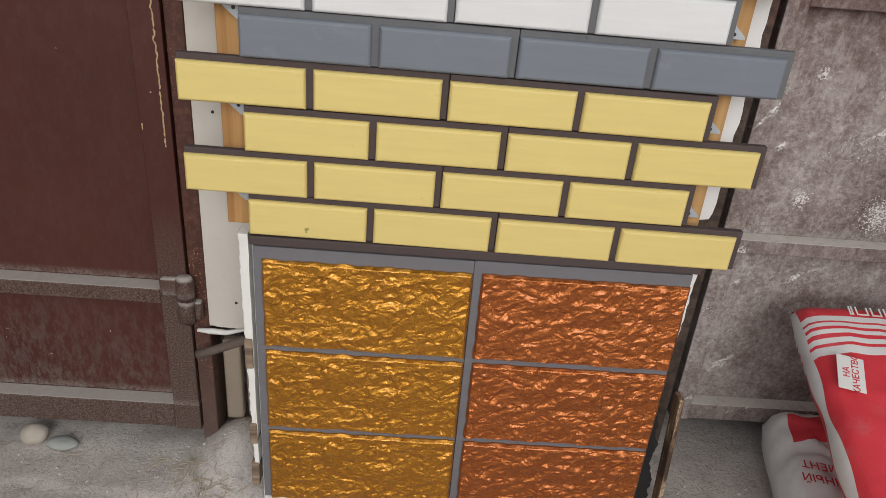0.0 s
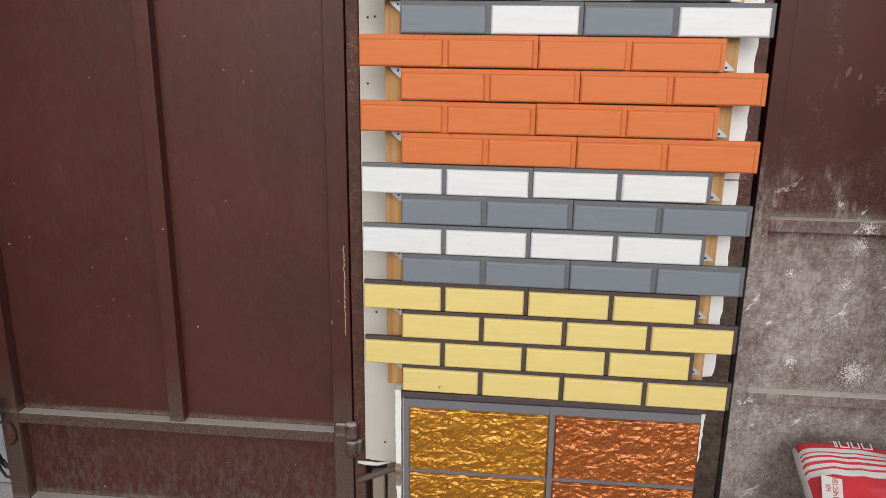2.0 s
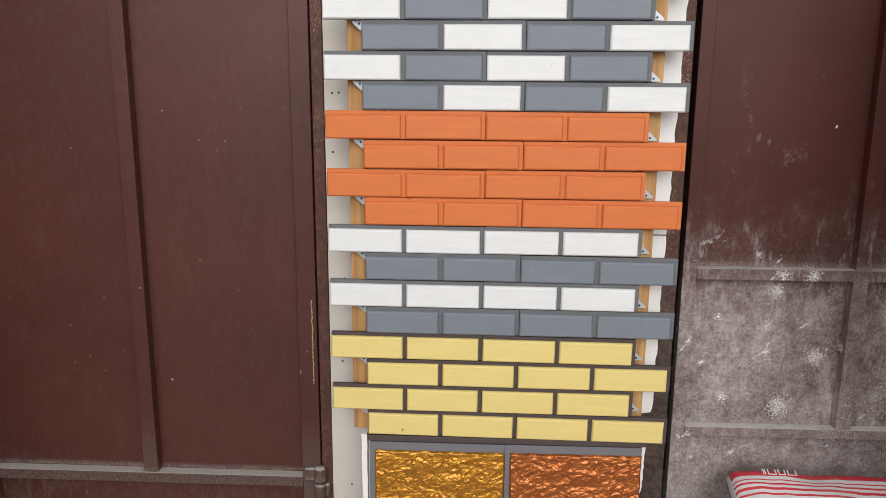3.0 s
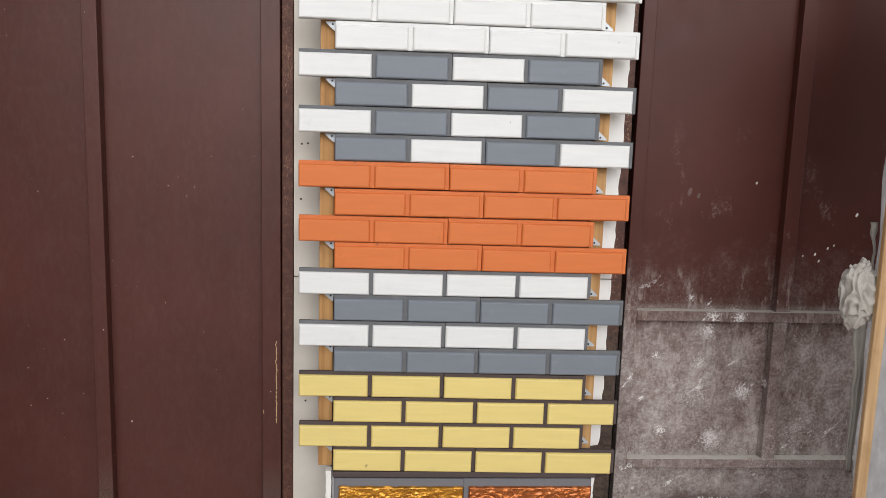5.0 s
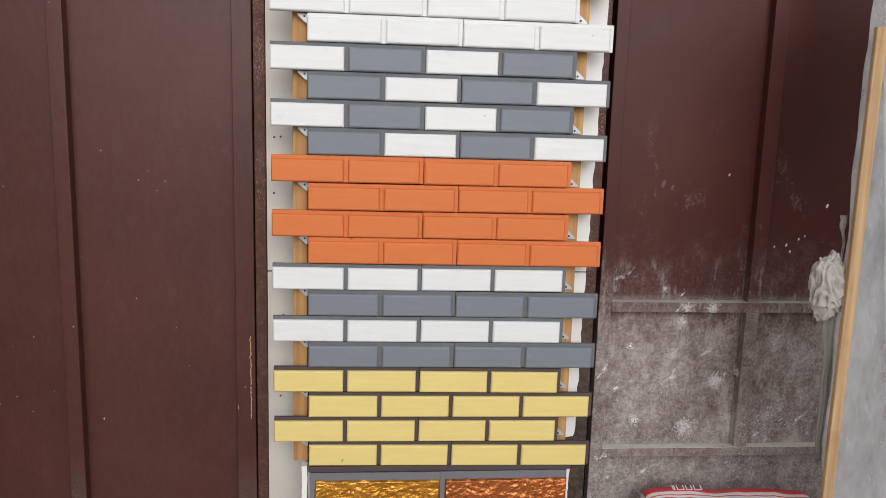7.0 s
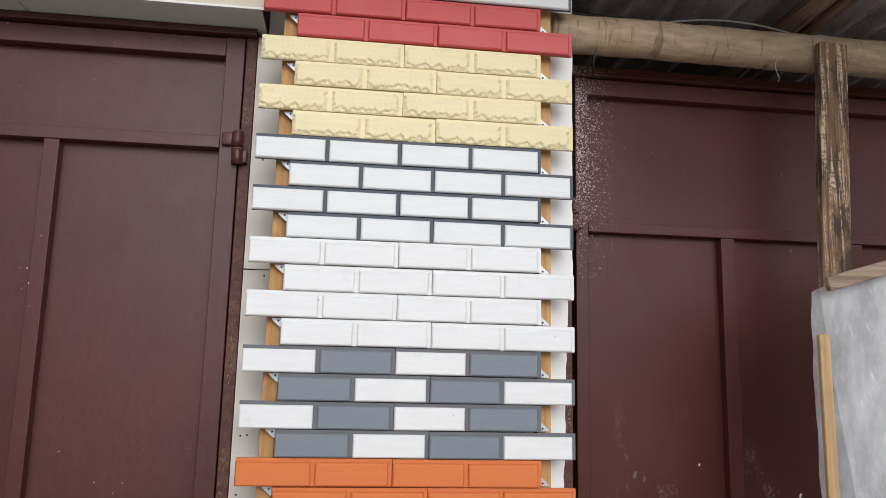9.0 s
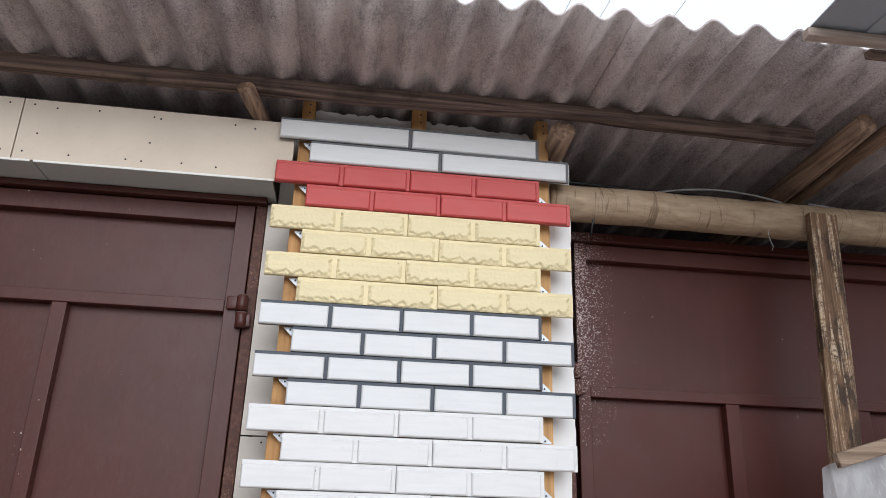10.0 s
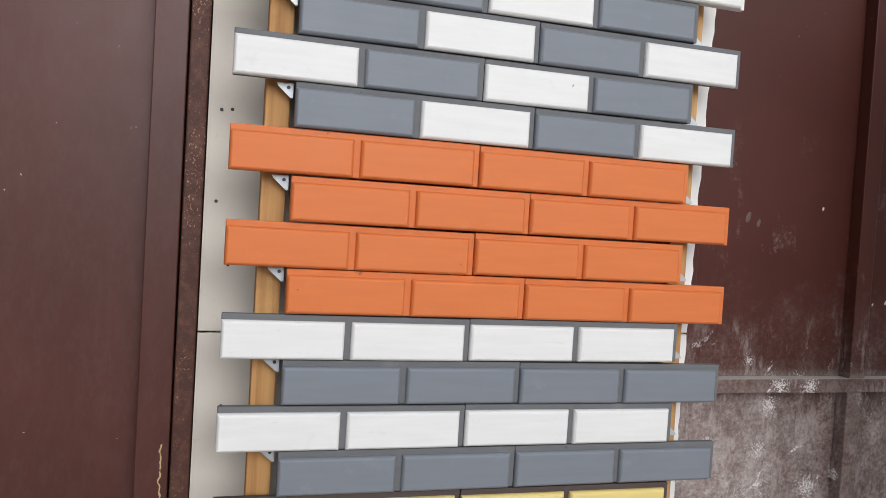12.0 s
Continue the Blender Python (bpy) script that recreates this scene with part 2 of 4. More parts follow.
def rusty(name):
    m = Mat(name)
    a = m.noise(48, 5, 0.7)
    b = m.noise(240, 3, 0.7)
    z = m.axis(2)
    c = m.mix(m.ramp(a, 0.45, 0.65), (0.070, 0.027, 0.019), (0.115, 0.048, 0.031))
    patch = m.ramp(m.noise(4, 4, 0.65, m.vec("Position", (2, 2, 1))), 0.42, 0.60, -0.05, 0.055)
    rust = m.math("ADD", m.noise(270, 4, 0.65, m.vec("Position", (1, 1, 0.75))), m.math("ADD", m.ramp(z, 0.9, 0.3, 0, -0.03), patch))
    c = m.mix(m.ramp(rust, 0.615, 0.65, 0, 0.9), c, m.mix(a, (0.30, 0.115, 0.05), (0.42, 0.27, 0.19)))
    # pale spray high on the frame
    dots = m.ramp(m.math("ADD", m.noise(230, 3, 0.6), m.ramp(z, 1.75, 2.25, -0.06, 0.08)), 0.635, 0.665, 0, 0.8)
    c = m.mix(m.math("MULTIPLY", dots, m.math("GREATER_THAN", m.axis(0), 0.3)), c, (0.60, 0.47, 0.44))
    c = m.mix(m.ramp(z, 0.3, -0.1, 0, 0.4), c, (0.19, 0.155, 0.135))
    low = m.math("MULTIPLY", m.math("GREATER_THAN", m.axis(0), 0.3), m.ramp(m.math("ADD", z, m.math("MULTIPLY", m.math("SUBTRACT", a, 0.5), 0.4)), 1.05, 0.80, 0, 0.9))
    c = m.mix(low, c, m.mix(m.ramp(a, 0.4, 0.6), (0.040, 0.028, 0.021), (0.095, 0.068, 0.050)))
    m.bump(b, 0.4, 0.002)
    return m.done(c, 0.6, 0, 0.35)


RUST = rusty("rusty_frame_paint")


def wood(name, light, dark, along, rough=0.65, stain=0.3):
    """Sawn timber with its grain along one axis."""
    m = Mat(name)
    s = [60, 60, 60]
    s[along] = 2.2
    g = m.noise(1, 5, 0.6, m.vec("Position", tuple(s)), 0.5)
    k = m.noise(9, 4, 0.6)
    c = m.mix(m.ramp(g, 0.35, 0.65), dark, light)
    c = m.mix(m.ramp(k, 0.55, 0.8, 0, stain), c, tuple(v * 0.35 for v in dark))
    m.bump(g, 0.35, 0.002)
    return m.done(c, rough, 0, 0.3)


PINE = wood("fresh_pine", (0.55, 0.305, 0.115), (0.38, 0.185, 0.064), 2, 0.65, 0.6)
PINE2 = wood("yellow_pine", (0.58, 0.345, 0.14), (0.41, 0.21, 0.078), 2, 0.65, 0.5)
OLDWOOD = wood("old_brown_beam", (0.21, 0.145, 0.115), (0.040, 0.026, 0.021), 0, 0.8, 0.85)


def old_plank():
    """Brown board, half its paint and dirt worn off down to pale grain."""
    m = Mat("weathered_plank")
    g = m.noise(1, 6, 0.65, m.vec("Position", (75, 75, 3.5)), 0.6)
    k = m.noise(13, 6, 0.75, m.vec("Position", (1, 1, 0.5)))
    f = m.noise(110, 4, 0.75)
    c = m.mix(m.ramp(g, 0.35, 0.65), (0.10, 0.058, 0.034), (0.30, 0.185, 0.105))
    c = m.mix(m.ramp(k, 0.48, 0.58, 0, 0.85), c, (0.050, 0.032, 0.024))
    c = m.mix(m.math("MULTIPLY", m.ramp(g, 0.52, 0.60), m.ramp(f, 0.42, 0.56)), c, (0.56, 0.44, 0.31))
    m.bump(m.math("ADD", g, f), 0.6, 0.003)
    return m.done(c, 0.8, 0, 0.3)


OLDPLANK = old_plank()
CROSSWOOD = wood("weathered_cross_plank", (0.33, 0.245, 0.175), (0.12, 0.08, 0.055), 0, 0.8, 0.5)
JOIST = wood("dark_round_joist", (0.34, 0.225, 0.15), (0.11, 0.065, 0.045), 1, 0.75, 0.5)


def log_bark():
    m = Mat("peeled_log")
    rings = m.noise(1, 4, 0.7, m.vec("Position", (26, 3.5, 3.5)), 1.2)
    f = m.noise(24, 5, 0.65, m.vec("Position", (0.5, 2, 2)))
    c = m.mix(m.ramp(f, 0.3, 0.7), (0.25, 0.172, 0.105), (0.43, 0.325, 0.215))
    c = m.mix(m.ramp(rings, 0.58, 0.63, 0, 0.7), c, (0.13, 0.085, 0.05))
    m.bump(f, 0.4, 0.004)
    return m.done(c, 0.6, 0, 0.35)


LOG = log_bark()


def board_mat(name, col, dirt):
    m = Mat(name)
    a = m.noise(5, 5, 0.6)
    b = m.noise(70, 4, 0.65)
    c = m.mix(m.ramp(a, 0.35, 0.75, 0, 0.5), col, dirt)
    c = m.mix(m.ramp(b, 0.6, 0.8, 0, 0.3), c, tuple(v * 0.6 for v in dirt))
    m.bump(b, 0.15, 0.001)
    return m.done(c, 0.8, 0, 0.25)




def pier_board():
    """Beige paper face, torn off to white gypsum on one side."""
    m = Mat("plasterboard_paper")
    a = m.noise(5, 5, 0.6)
    b = m.noise(70, 4, 0.65)
    c = m.mix(m.ramp(a, 0.35, 0.75, 0, 0.5), (0.62, 0.575, 0.51), (0.50, 0.455, 0.40))
    side = m.ramp(m.math("ADD", m.axis(0), m.math("MULTIPLY", a, 0.05)), 0.40, 0.42)
    bare = m.math("MAXIMUM", side, m.ramp(m.math("ADD", m.axis(2), m.math("MULTIPLY", b, 0.03)), 2.885, 2.905))
    c = m.mix(bare, c, (0.80, 0.795, 0.775))
    c = m.mix(m.ramp(b, 0.6, 0.8, 0, 0.3), c, (0.34, 0.31, 0.27))
    m.bump(b, 0.15, 0.001)
    return m.done(c, 0.8, 0, 0.25)


BOARD = pier_board()
BOARD_R = board_mat("white_board", (0.72, 0.72, 0.70), (0.52, 0.51, 0.49))
FASCIA = board_mat("beige_plasterboard", (0.66, 0.575, 0.46), (0.54, 0.46, 0.37))
SOFFIT = board_mat("green_grey_plasterboard", (0.60, 0.615, 0.57), (0.48, 0.495, 0.46))
GYPSUM = board_mat("torn_gypsum", (0.80, 0.78, 0.74), (0.62, 0.59, 0.53))
HIDDEN = board_mat("dark_masonry", (0.10, 0.09, 0.085), (0.06, 0.055, 0.05))
BLOCK = board_mat("beige_block", (0.38, 0.31, 0.235), (0.26, 0.21, 0.165))
YARDWALL = board_mat("pale_grey_wall", (0.42, 0.44, 0.47), (0.33, 0.34, 0.36))


def slate():
    """Old asbestos-cement sheet, stained along its waves."""
    m = Mat("old_corrugated_cement")
    a = m.noise(3.4, 5, 0.65, m.vec("Position", (1.2, 0.8, 1)))
    s = m.noise(15, 7, 0.78, m.vec("Position", (1.6, 0.35, 1)))
    f = m.noise(170, 5, 0.8)
    c = m.mix(m.ramp(a, 0.38, 0.62), (0.37, 0.315, 0.31), (0.60, 0.525, 0.505))
    c = m.mix(m.ramp(s, 0.48, 0.66, 0, 0.6), c, (0.12, 0.10, 0.097))
    c = m.mix(m.ramp(f, 0.52, 0.62, 0, 0.7), c, (0.62, 0.57, 0.54))
    c = m.mix(m.ramp(f, 0.46, 0.38, 0, 0.5), c, (0.07, 0.058, 0.055))
    m.bump(m.math("ADD", f, s), 0.5, 0.004)
    return m.done(c, 0.85, 0, 0.25)


SLATE = slate()


def soil():
    m = Mat("dusty_yard_ground")
    a = m.noise(2.2, 6, 0.65)
    b = m.noise(17, 6, 0.7)
    f = m.noise(130, 4, 0.7)
    c = m.mix(m.ramp(a, 0.35, 0.65), (0.46, 0.415, 0.375), (0.61, 0.56, 0.515))
    c = m.mix(m.ramp(b, 0.50, 0.66, 0, 0.5), c, (0.30, 0.26, 0.225))
    crack = m.math("ABSOLUTE", m.math("SUBTRACT", m.noise(3.4, 7, 0.68), 0.5), 0)
    worn = m.ramp(m.noise(1.4, 3, 0.5), 0.45, 0.6)
    c = m.mix(m.math("MULTIPLY", m.ramp(crack, 0.0, 0.010, 0.8, 0.0), worn), c, (0.10, 0.085, 0.07))
    c = m.mix(m.ramp(f, 0.56, 0.66, 0, 0.6), c, (0.62, 0.585, 0.545))
    c = m.mix(m.ramp(f, 0.44, 0.36, 0, 0.5), c, (0.22, 0.19, 0.165))
    m.bump(m.math("ADD", b, m.math("MULTIPLY", f, 0.5)), 0.8, 0.008)
    return m.done(c, 0.92, 0, 0.2)


SOIL = soil()


def plain(name, col, rough=0.6, metal=0.0, vary=0.12, scale=40, bump=0.15):
    m = Mat(name)
    a = m.noise(scale, 4, 0.6)
    c = m.mix(a, tuple(v * (1 - vary) for v in col), tuple(min(1, v * (1 + vary)) for v in col))
    m.bump(a, bump, 0.002)
    return m.done(c, m.ramp(a, 0.2, 0.8, max(0.02, rough - 0.06), min(1, rough + 0.06)), metal)


ZINC = plain("galvanised_steel", (0.46, 0.485, 0.51), 0.42, 0.35, 0.15, 60)
BLACK = plain("black_screw", (0.02, 0.02, 0.022), 0.5)
CABLE = plain("black_cable", (0.012, 0.012, 0.013), 0.45)
PALEWIRE = plain("pale_wire", (0.40, 0.40, 0.41), 0.5)
FELT = plain("black_roofing_felt", (0.011, 0.010, 0.010), 0.85, 0, 0.4, 30, 0.8)
STEEL = plain("rusty_rod", (0.14, 0.105, 0.085), 0.75, 0.2, 0.3, 120, 0.6)
PEBBLE = plain("pale_pebble", (0.44, 0.39, 0.325), 0.75, 0, 0.12, 60)
PEBBLE2 = plain("grey_pebble", (0.34, 0.35, 0.325), 0.75, 0, 0.15, 60)
CRUMB = plain("pale_crumbs", (0.55, 0.52, 0.47), 0.9, 0, 0.3, 9)
TWIG = plain("dry_straw", (0.46, 0.39, 0.28), 0.85, 0, 0.3, 15)
POSTWOOD = wood("grey_tan_post", (0.50, 0.335, 0.18), (0.35, 0.21, 0.10), 2, 0.7, 0.5)
CLOTH = plain("dirty_cloth", (0.35, 0.325, 0.29), 0.85, 0, 0.3, 14, 0.3)
TINROOF = plain("grey_metal_sheet", (0.42, 0.45, 0.49), 0.45, 0.4, 0.12, 6)
PALEBOARD = wood("pale_rake_board", (0.46, 0.38, 0.32), (0.28, 0.21, 0.17), 0, 0.75, 0.4)
PAPER = plain("white_paper", (0.76, 0.74, 0.71), 0.65)
PRINT = plain("red_print", (0.58, 0.045, 0.055), 0.6)
SMUDGE = plain("pale_smudge", (0.115, 0.066, 0.056), 0.6)
SCRATCH = plain("ochre_scratch", (0.50, 0.36, 0.19), 0.7)


def film_mat():
    """Milky plastic film, dusty, thin enough to see through in places."""
    m = Mat("milky_plastic_film")
    a = m.noise(5, 5, 0.65, m.vec("Position", (1.4, 1, 0.6)))
    s = m.noise(26, 5, 0.7, m.vec("Position", (1, 1, 0.18)))
    c = m.mix(m.ramp(a, 0.3, 0.7), (0.36, 0.36, 0.365), (0.50, 0.50, 0.505))
    # white highlights of the wrinkles, painted as pale streaks
    c = m.mix(m.ramp(s, 0.46, 0.74, 0, 0.4), c, (0.68, 0.68, 0.675))
    wr = m.noise(34, 6, 0.75, m.slant(0.35, (2.2, 1, 0.5)))
    c = m.mix(m.ramp(wr, 0.58, 0.66, 0, 0.4), c, (0.80, 0.80, 0.79))
    lap = m.math("SUBTRACT", m.math("ADD", m.axis(0), m.math("MULTIPLY", m.axis(2), 0.134)), m.math("ADD", 1.296, m.math("MULTIPLY", s, 0.012)))
    m.link(m.math("MULTIPLY", m.ramp(a, 0.36, 0.64, 0.62, 0.92), m.ramp(lap, 0.0, 0.006, 0.62, 1.0)), m.b.inputs["Alpha"])
    m.bump(s, 0.3, 0.006)
    return m.done(c, m.ramp(s, 0.3, 0.7, 0.3, 0.5), 0, 0.5)


FILM = film_mat()


def sack_mat(name, bands, edge=0.268):
    """Printed paper sack; bands: (start, is_red) along its length."""
    m = Mat(name)
    y = m.axis(1, m.co.outputs["Object"])
    r = m.t.nodes.new("ShaderNodeValToRGB")
    r.color_ramp.interpolation = "CONSTANT"
    while len(r.color_ramp.elements) < len(bands):
        r.color_ramp.elements.new(0.5)
    for e, (p, red) in zip(r.color_ramp.elements, bands):
        e.position = p
        e.color = (0.66, 0.045, 0.06, 1) if red else (0.74, 0.72, 0.70, 1)
    wob = m.noise(3, 2, 0.5, m.vec("Object"))
    m.link(m.math("ADD", m.ramp(y, -0.31, 0.31), m.math("MULTIPLY", m.math("SUBTRACT", wob, 0.5), 0.02)), r.inputs[0])
    x = m.axis(0, m.co.outputs["Object"])
    side = m.math("GREATER_THAN", m.math("ABSOLUTE", x, 0), edge)
    c = m.mix(side, r.outputs[0], (0.74, 0.72, 0.70))
    d = m.noise(7, 5, 0.7)
    c = m.mix(m.ramp(d, 0.5, 0.8, 0, 0.4), c, (0.42, 0.38, 0.35))
    m.bump(m.noise(18, 4, 0.6, m.vec("Object")), 0.4, 0.01)
    return m.done(c, 0.55, 0, 0.4)


# ---- mesh helpers ----
def box(bm, x0, x1, y0, y1, z0, z1, bevel=0.0):
    vs = [bm.verts.new((x, y, z)) for z in (z0, z1) for y in (y0, y1) for x in (x0, x1)]
    fs = [bm.faces.new([vs[i] for i in q]) for q in ((0, 2, 3, 1), (4, 5, 7, 6), (0, 1, 5, 4), (2, 6, 7, 3), (0, 4, 6, 2), (1, 3, 7, 5))]
    if bevel:
        es = {e for f in fs for e in f.edges}
        bmesh.ops.bevel(bm, geom=list(es), offset=bevel, segments=2, affect="EDGES", profile=0.5)
    return bm


def tube(bm, pts, radii, seg=10, rough=0.0, seed=0.0):
    """A swept round bar through pts, with its ends closed."""
    pts = [Vector(p) for p in pts]
    rings = []
    for i, p in enumerate(pts):
        d = (pts[min(i + 1, len(pts) - 1)] - pts[max(i - 1, 0)]).normalized()
        a = d.orthogonal().normalized() if abs(d.z) > 0.9 else d.cross(Vector((0, 0, 1))).normalized()
        b = d.cross(a)
        r = radii[i] if isinstance(radii, (list, tuple)) else radii
        ring = []
        for k in range(seg):
            w = 2 * math.pi * k / seg
            q = a * math.cos(w) + b * math.sin(w)
            rr = r * (1 + rough * noise.noise(Vector((p.x * 9 + seed, q.x * 1.3 + p.y * 9, q.z * 1.3 + p.z * 9))))
            ring.append(bm.verts.new(p + q * rr))
        rings.append(ring)
    for r0, r1 in zip(rings, rings[1:]):
        for k in range(seg):
            bm.faces.new((r0[k], r0[(k + 1) % seg], r1[(k + 1) % seg], r1[k]))
    bm.faces.new(list(reversed(rings[0])))
    bm.faces.new(rings[-1])
    return bm


def slab(bm, outline, y0, y1):
    """An upright sheet: the outline in x and z, between two depths."""
    front = [bm.verts.new((x, y0, z)) for x, z in outline]
    back = [bm.verts.new((x, y1, z)) for x, z in outline]
    bm.faces.new(front)
    bm.faces.new(list(reversed(back)))
    n = len(outline)
    for i in range(n):
        bm.faces.new((front[i], back[i], back[(i + 1) % n], front[(i + 1) % n]))
    return bm


def torn(a, b, amount, step, seed):
    """Points on the line from a to b, shifted across it at random."""
    rng = random.Random(seed)
    (x0, z0), (x1, z1) = a, b
    length = math.hypot(x1 - x0, z1 - z0)
    n = max(2, int(length / step))
    nx, nz = -(z1 - z0) / length, (x1 - x0) / length
    out = []
    for i in range(n + 1):
        t = i / n
        k = 0 if i in (0, n) else amount * (0.6 * noise.noise(Vector((t * length * 18, seed * 3.1, 0))) + 0.5 * rng.uniform(-1, 1))
        out.append((x0 + (x1 - x0) * t + nx * k, z0 + (z1 - z0) * t + nz * k))
    return out


def mesh_of(bm, name, smooth=False):
    bmesh.ops.recalc_face_normals(bm, faces=bm.faces)
    me = bpy.data.meshes.new(name)
    bm.to_mesh(me)
    bm.free()
    if smooth:
        for p in me.polygons:
            p.use_smooth = True
    return me


def thing(name, at, label, category, group="", kind=""):
    """An Empty at the thing's base."""
    ob = new(name)
    ob.empty_display_size = 0.05
    ob.matrix_basis = Matrix.Translation(at)
    return tagged(ob, label, category, group, kind)


def part(name, bm, material, parent=None, label="", smooth=False):
    """Links a bmesh (or a mesh) in world places as one object under a thing."""
    me = bm if isinstance(bm, bpy.types.Mesh) else mesh_of(bm, name, smooth)
    if not me.materials:
        me.materials.append(material)
    ob = new(name, me)
    if parent is not None:
        ob.parent = parent
        ob.matrix_parent_inverse = parent.matrix_basis.inverted() if parent.type == "EMPTY" else Matrix()
    return tagged(ob, label)


def solo(name, bm, material, label, category, group="", kind="", smooth=False):
    return tagged(part(name, bm, material, None, "", smooth), label, category, group, kind)


def B(*a, bevel=0.0):
    return box(bmesh.new(), *a, bevel=bevel)


GROUND = -0.08

# ---- ground ----
def ground_rise(x, y):
    """Unevenness of the yard near the wall, with a heap of dirt at the pier's foot."""
    if not (-2.4 < x < 2.2 and -1.2 < y < 1.9):
        return 0.0
    h = 0.010 * noise.noise(Vector((x * 3.1, y * 3.1, 0))) + 0.009 * noise.noise(Vector((x * 9, y * 9, 4))) - 0.008
    apron = 1.050 + 0.045 * noise.noise(Vector((x * 2.3, 0.7, 2))) + 0.030 * noise.noise(Vector((x * 9, 3.1, 5))) + 0.012 * noise.noise(Vector((x * 31, 1.3, 8)))
    k = min(1.0, max(0.0, (apron - y) / 0.010))
    crumble = noise.noise(Vector((x * 24, y * 24, 9))) + 0.6 * noise.noise(Vector((x * 60, y * 60, 3)))
    h += -0.005 * k + (0.0012 + 0.0035 * k) * crumble
    return h + 0.085 * math.exp(-((x + 0.405) / 0.075) ** 2 - ((y - 1.17) / 0.10) ** 2)


bm = bmesh.new()
xs = [-400, -60, -12, -4] + [-2.6 + 0.05 * i for i in range(16)] + [-1.83 + 0.01 * i for i in range(160)] + [-0.2 + 0.05 * i for i in range(53)] + [4, 12, 60, 400]
ys = [-400, -60, -12, -4] + [-1.4 + 0.05 * i for i in range(43)] + [0.75 + 0.01 * i for i in range(50)] + [1.27 + 0.05 * i for i in range(17)] + [4, 12, 60, 400]
rows_v = []
for y in ys:
    line = []
    for x in xs:
        line.append(bm.verts.new((x, y, GROUND + ground_rise(x, y))))
    rows_v.append(line)
for r0, r1 in zip(rows_v, rows_v[1:]):
    for i in range(len(xs) - 1):
        bm.faces.new((r0[i], r0[i + 1], r1[i + 1], r1[i]))
solo("ground", bm, SOIL, "dusty grey-brown dirt and concrete yard floor", "ground", kind="structure", smooth=True)

# ---- masonry behind ----
solo("wall_north", B(-3.2, 3.2, 2.05, 2.2, GROUND, 3.6), HIDDEN, "dark wall closing the garage behind the gates", "wall", kind="structure")
solo("wall_west", B(-3.35, -3.2, 1.3, 2.2, GROUND, 3.6), YARDWALL, "pale grey side wall beyond the gate", "wall", kind="structure")
solo("wall_east", B(3.2, 3.35, 1.3, 2.2, GROUND, 3.6), HIDDEN, "dark side wall beyond the gate", "wall", kind="structure")
# shade of the gap by the right jamb is put into the pier's colour
solo("wall_pier", B(-0.337, 0.450, 1.113, 1.62, 0.250, 2.80), HIDDEN, "masonry pier between the two gates, toned dark for its shaded gap", "wall", kind="structure")
solo("wall_pier_side", B(-0.425, -0.338, 1.199, 1.62, 0.25, 2.80), BLOCK, "beige masonry flank of the pier", "wall", kind="structure")
solo("wall_pier_foot", B(-0.405, 0.470, 1.25, 1.62, GROUND, 0.249), BLOCK, "rough beige masonry foot of the pier", "wall", kind="structure")
# unseen, added behind the camera to darken low reflections in the gate paint
solo("wall_south", B(-30.0, 30.0, -8.2, -8.0, GROUND - 0.05, 2.2), HIDDEN, "unseen dark wall added opposite, for the gates' reflections", "wall", kind="structure")
solo("wall_left_bay", B(-3.2, -1.60, 1.42, 1.5, GROUND, 2.6), YARDWALL, "pale blue-grey wall behind the gate's far edge", "wall", kind="structure")


# ---- gates ----
def gate_leaf(name, label, mat, xl, xr, zb, zt, yf, skin_y, rails, mullions, stile=0.05):
    g = thing(name, ((xl + xr) / 2, yf, zb), label, "gate", "steel garage gate leaves")
    part("skin", B(xl + 0.004, xr - 0.004, skin_y, skin_y + 0.003, zb + 0.004, zt - 0.004), mat, g)
    for x in (xl, xr - stile):
        part("stile", B(x, x + stile, yf, skin_y - 0.001, zb, zt, bevel=0.002), mat, g)
    for z0, z1 in rails:
        part("rail", B(xl + stile + 0.001, xr - stile - 0.001, yf + 0.002, skin_y - 0.001, z0, z1, bevel=0.002), mat, g)
    for x0, x1, z0, z1 in mullions:
        part("mullion", B(x0, x1, yf + 0.004, skin_y - 0.001, z0 + 0.001, z1 - 0.001, bevel=0.002), mat, g)
    return g


def hinge(parent, x, y, z, mat=None):
    """A barrel hinge, its two straps welded on roughly and painted over."""
    bm = bmesh.new()
    tube(bm, [(x, y, z - 0.052), (x, y, z - 0.035), (x, y, z - 0.018), (x, y, z - 0.004)], 0.0165, 14, 0.22, z)
    tube(bm, [(x - 0.002, y, z + 0.001), (x - 0.002, y, z + 0.02), (x - 0.002, y, z + 0.042), (x - 0.002, y, z + 0.05)], [0.018, 0.018, 0.0175, 0.013], 14, 0.2, z + 3)
    box(bm, x - 0.048, x - 0.006, y - 0.004, y + 0.012, z + 0.004, z + 0.044, bevel=0.004)
    box(bm, x + 0.004, x + 0.028, y - 0.003, y + 0.018, z - 0.048, z - 0.008, bevel=0.004)
    for v in bm.verts:
        v.co += 0.0022 * noise.noise_vector(v.co * 70)
    return part("hinge", bm, mat or RUST, parent, "rust-flecked barrel hinge", True)


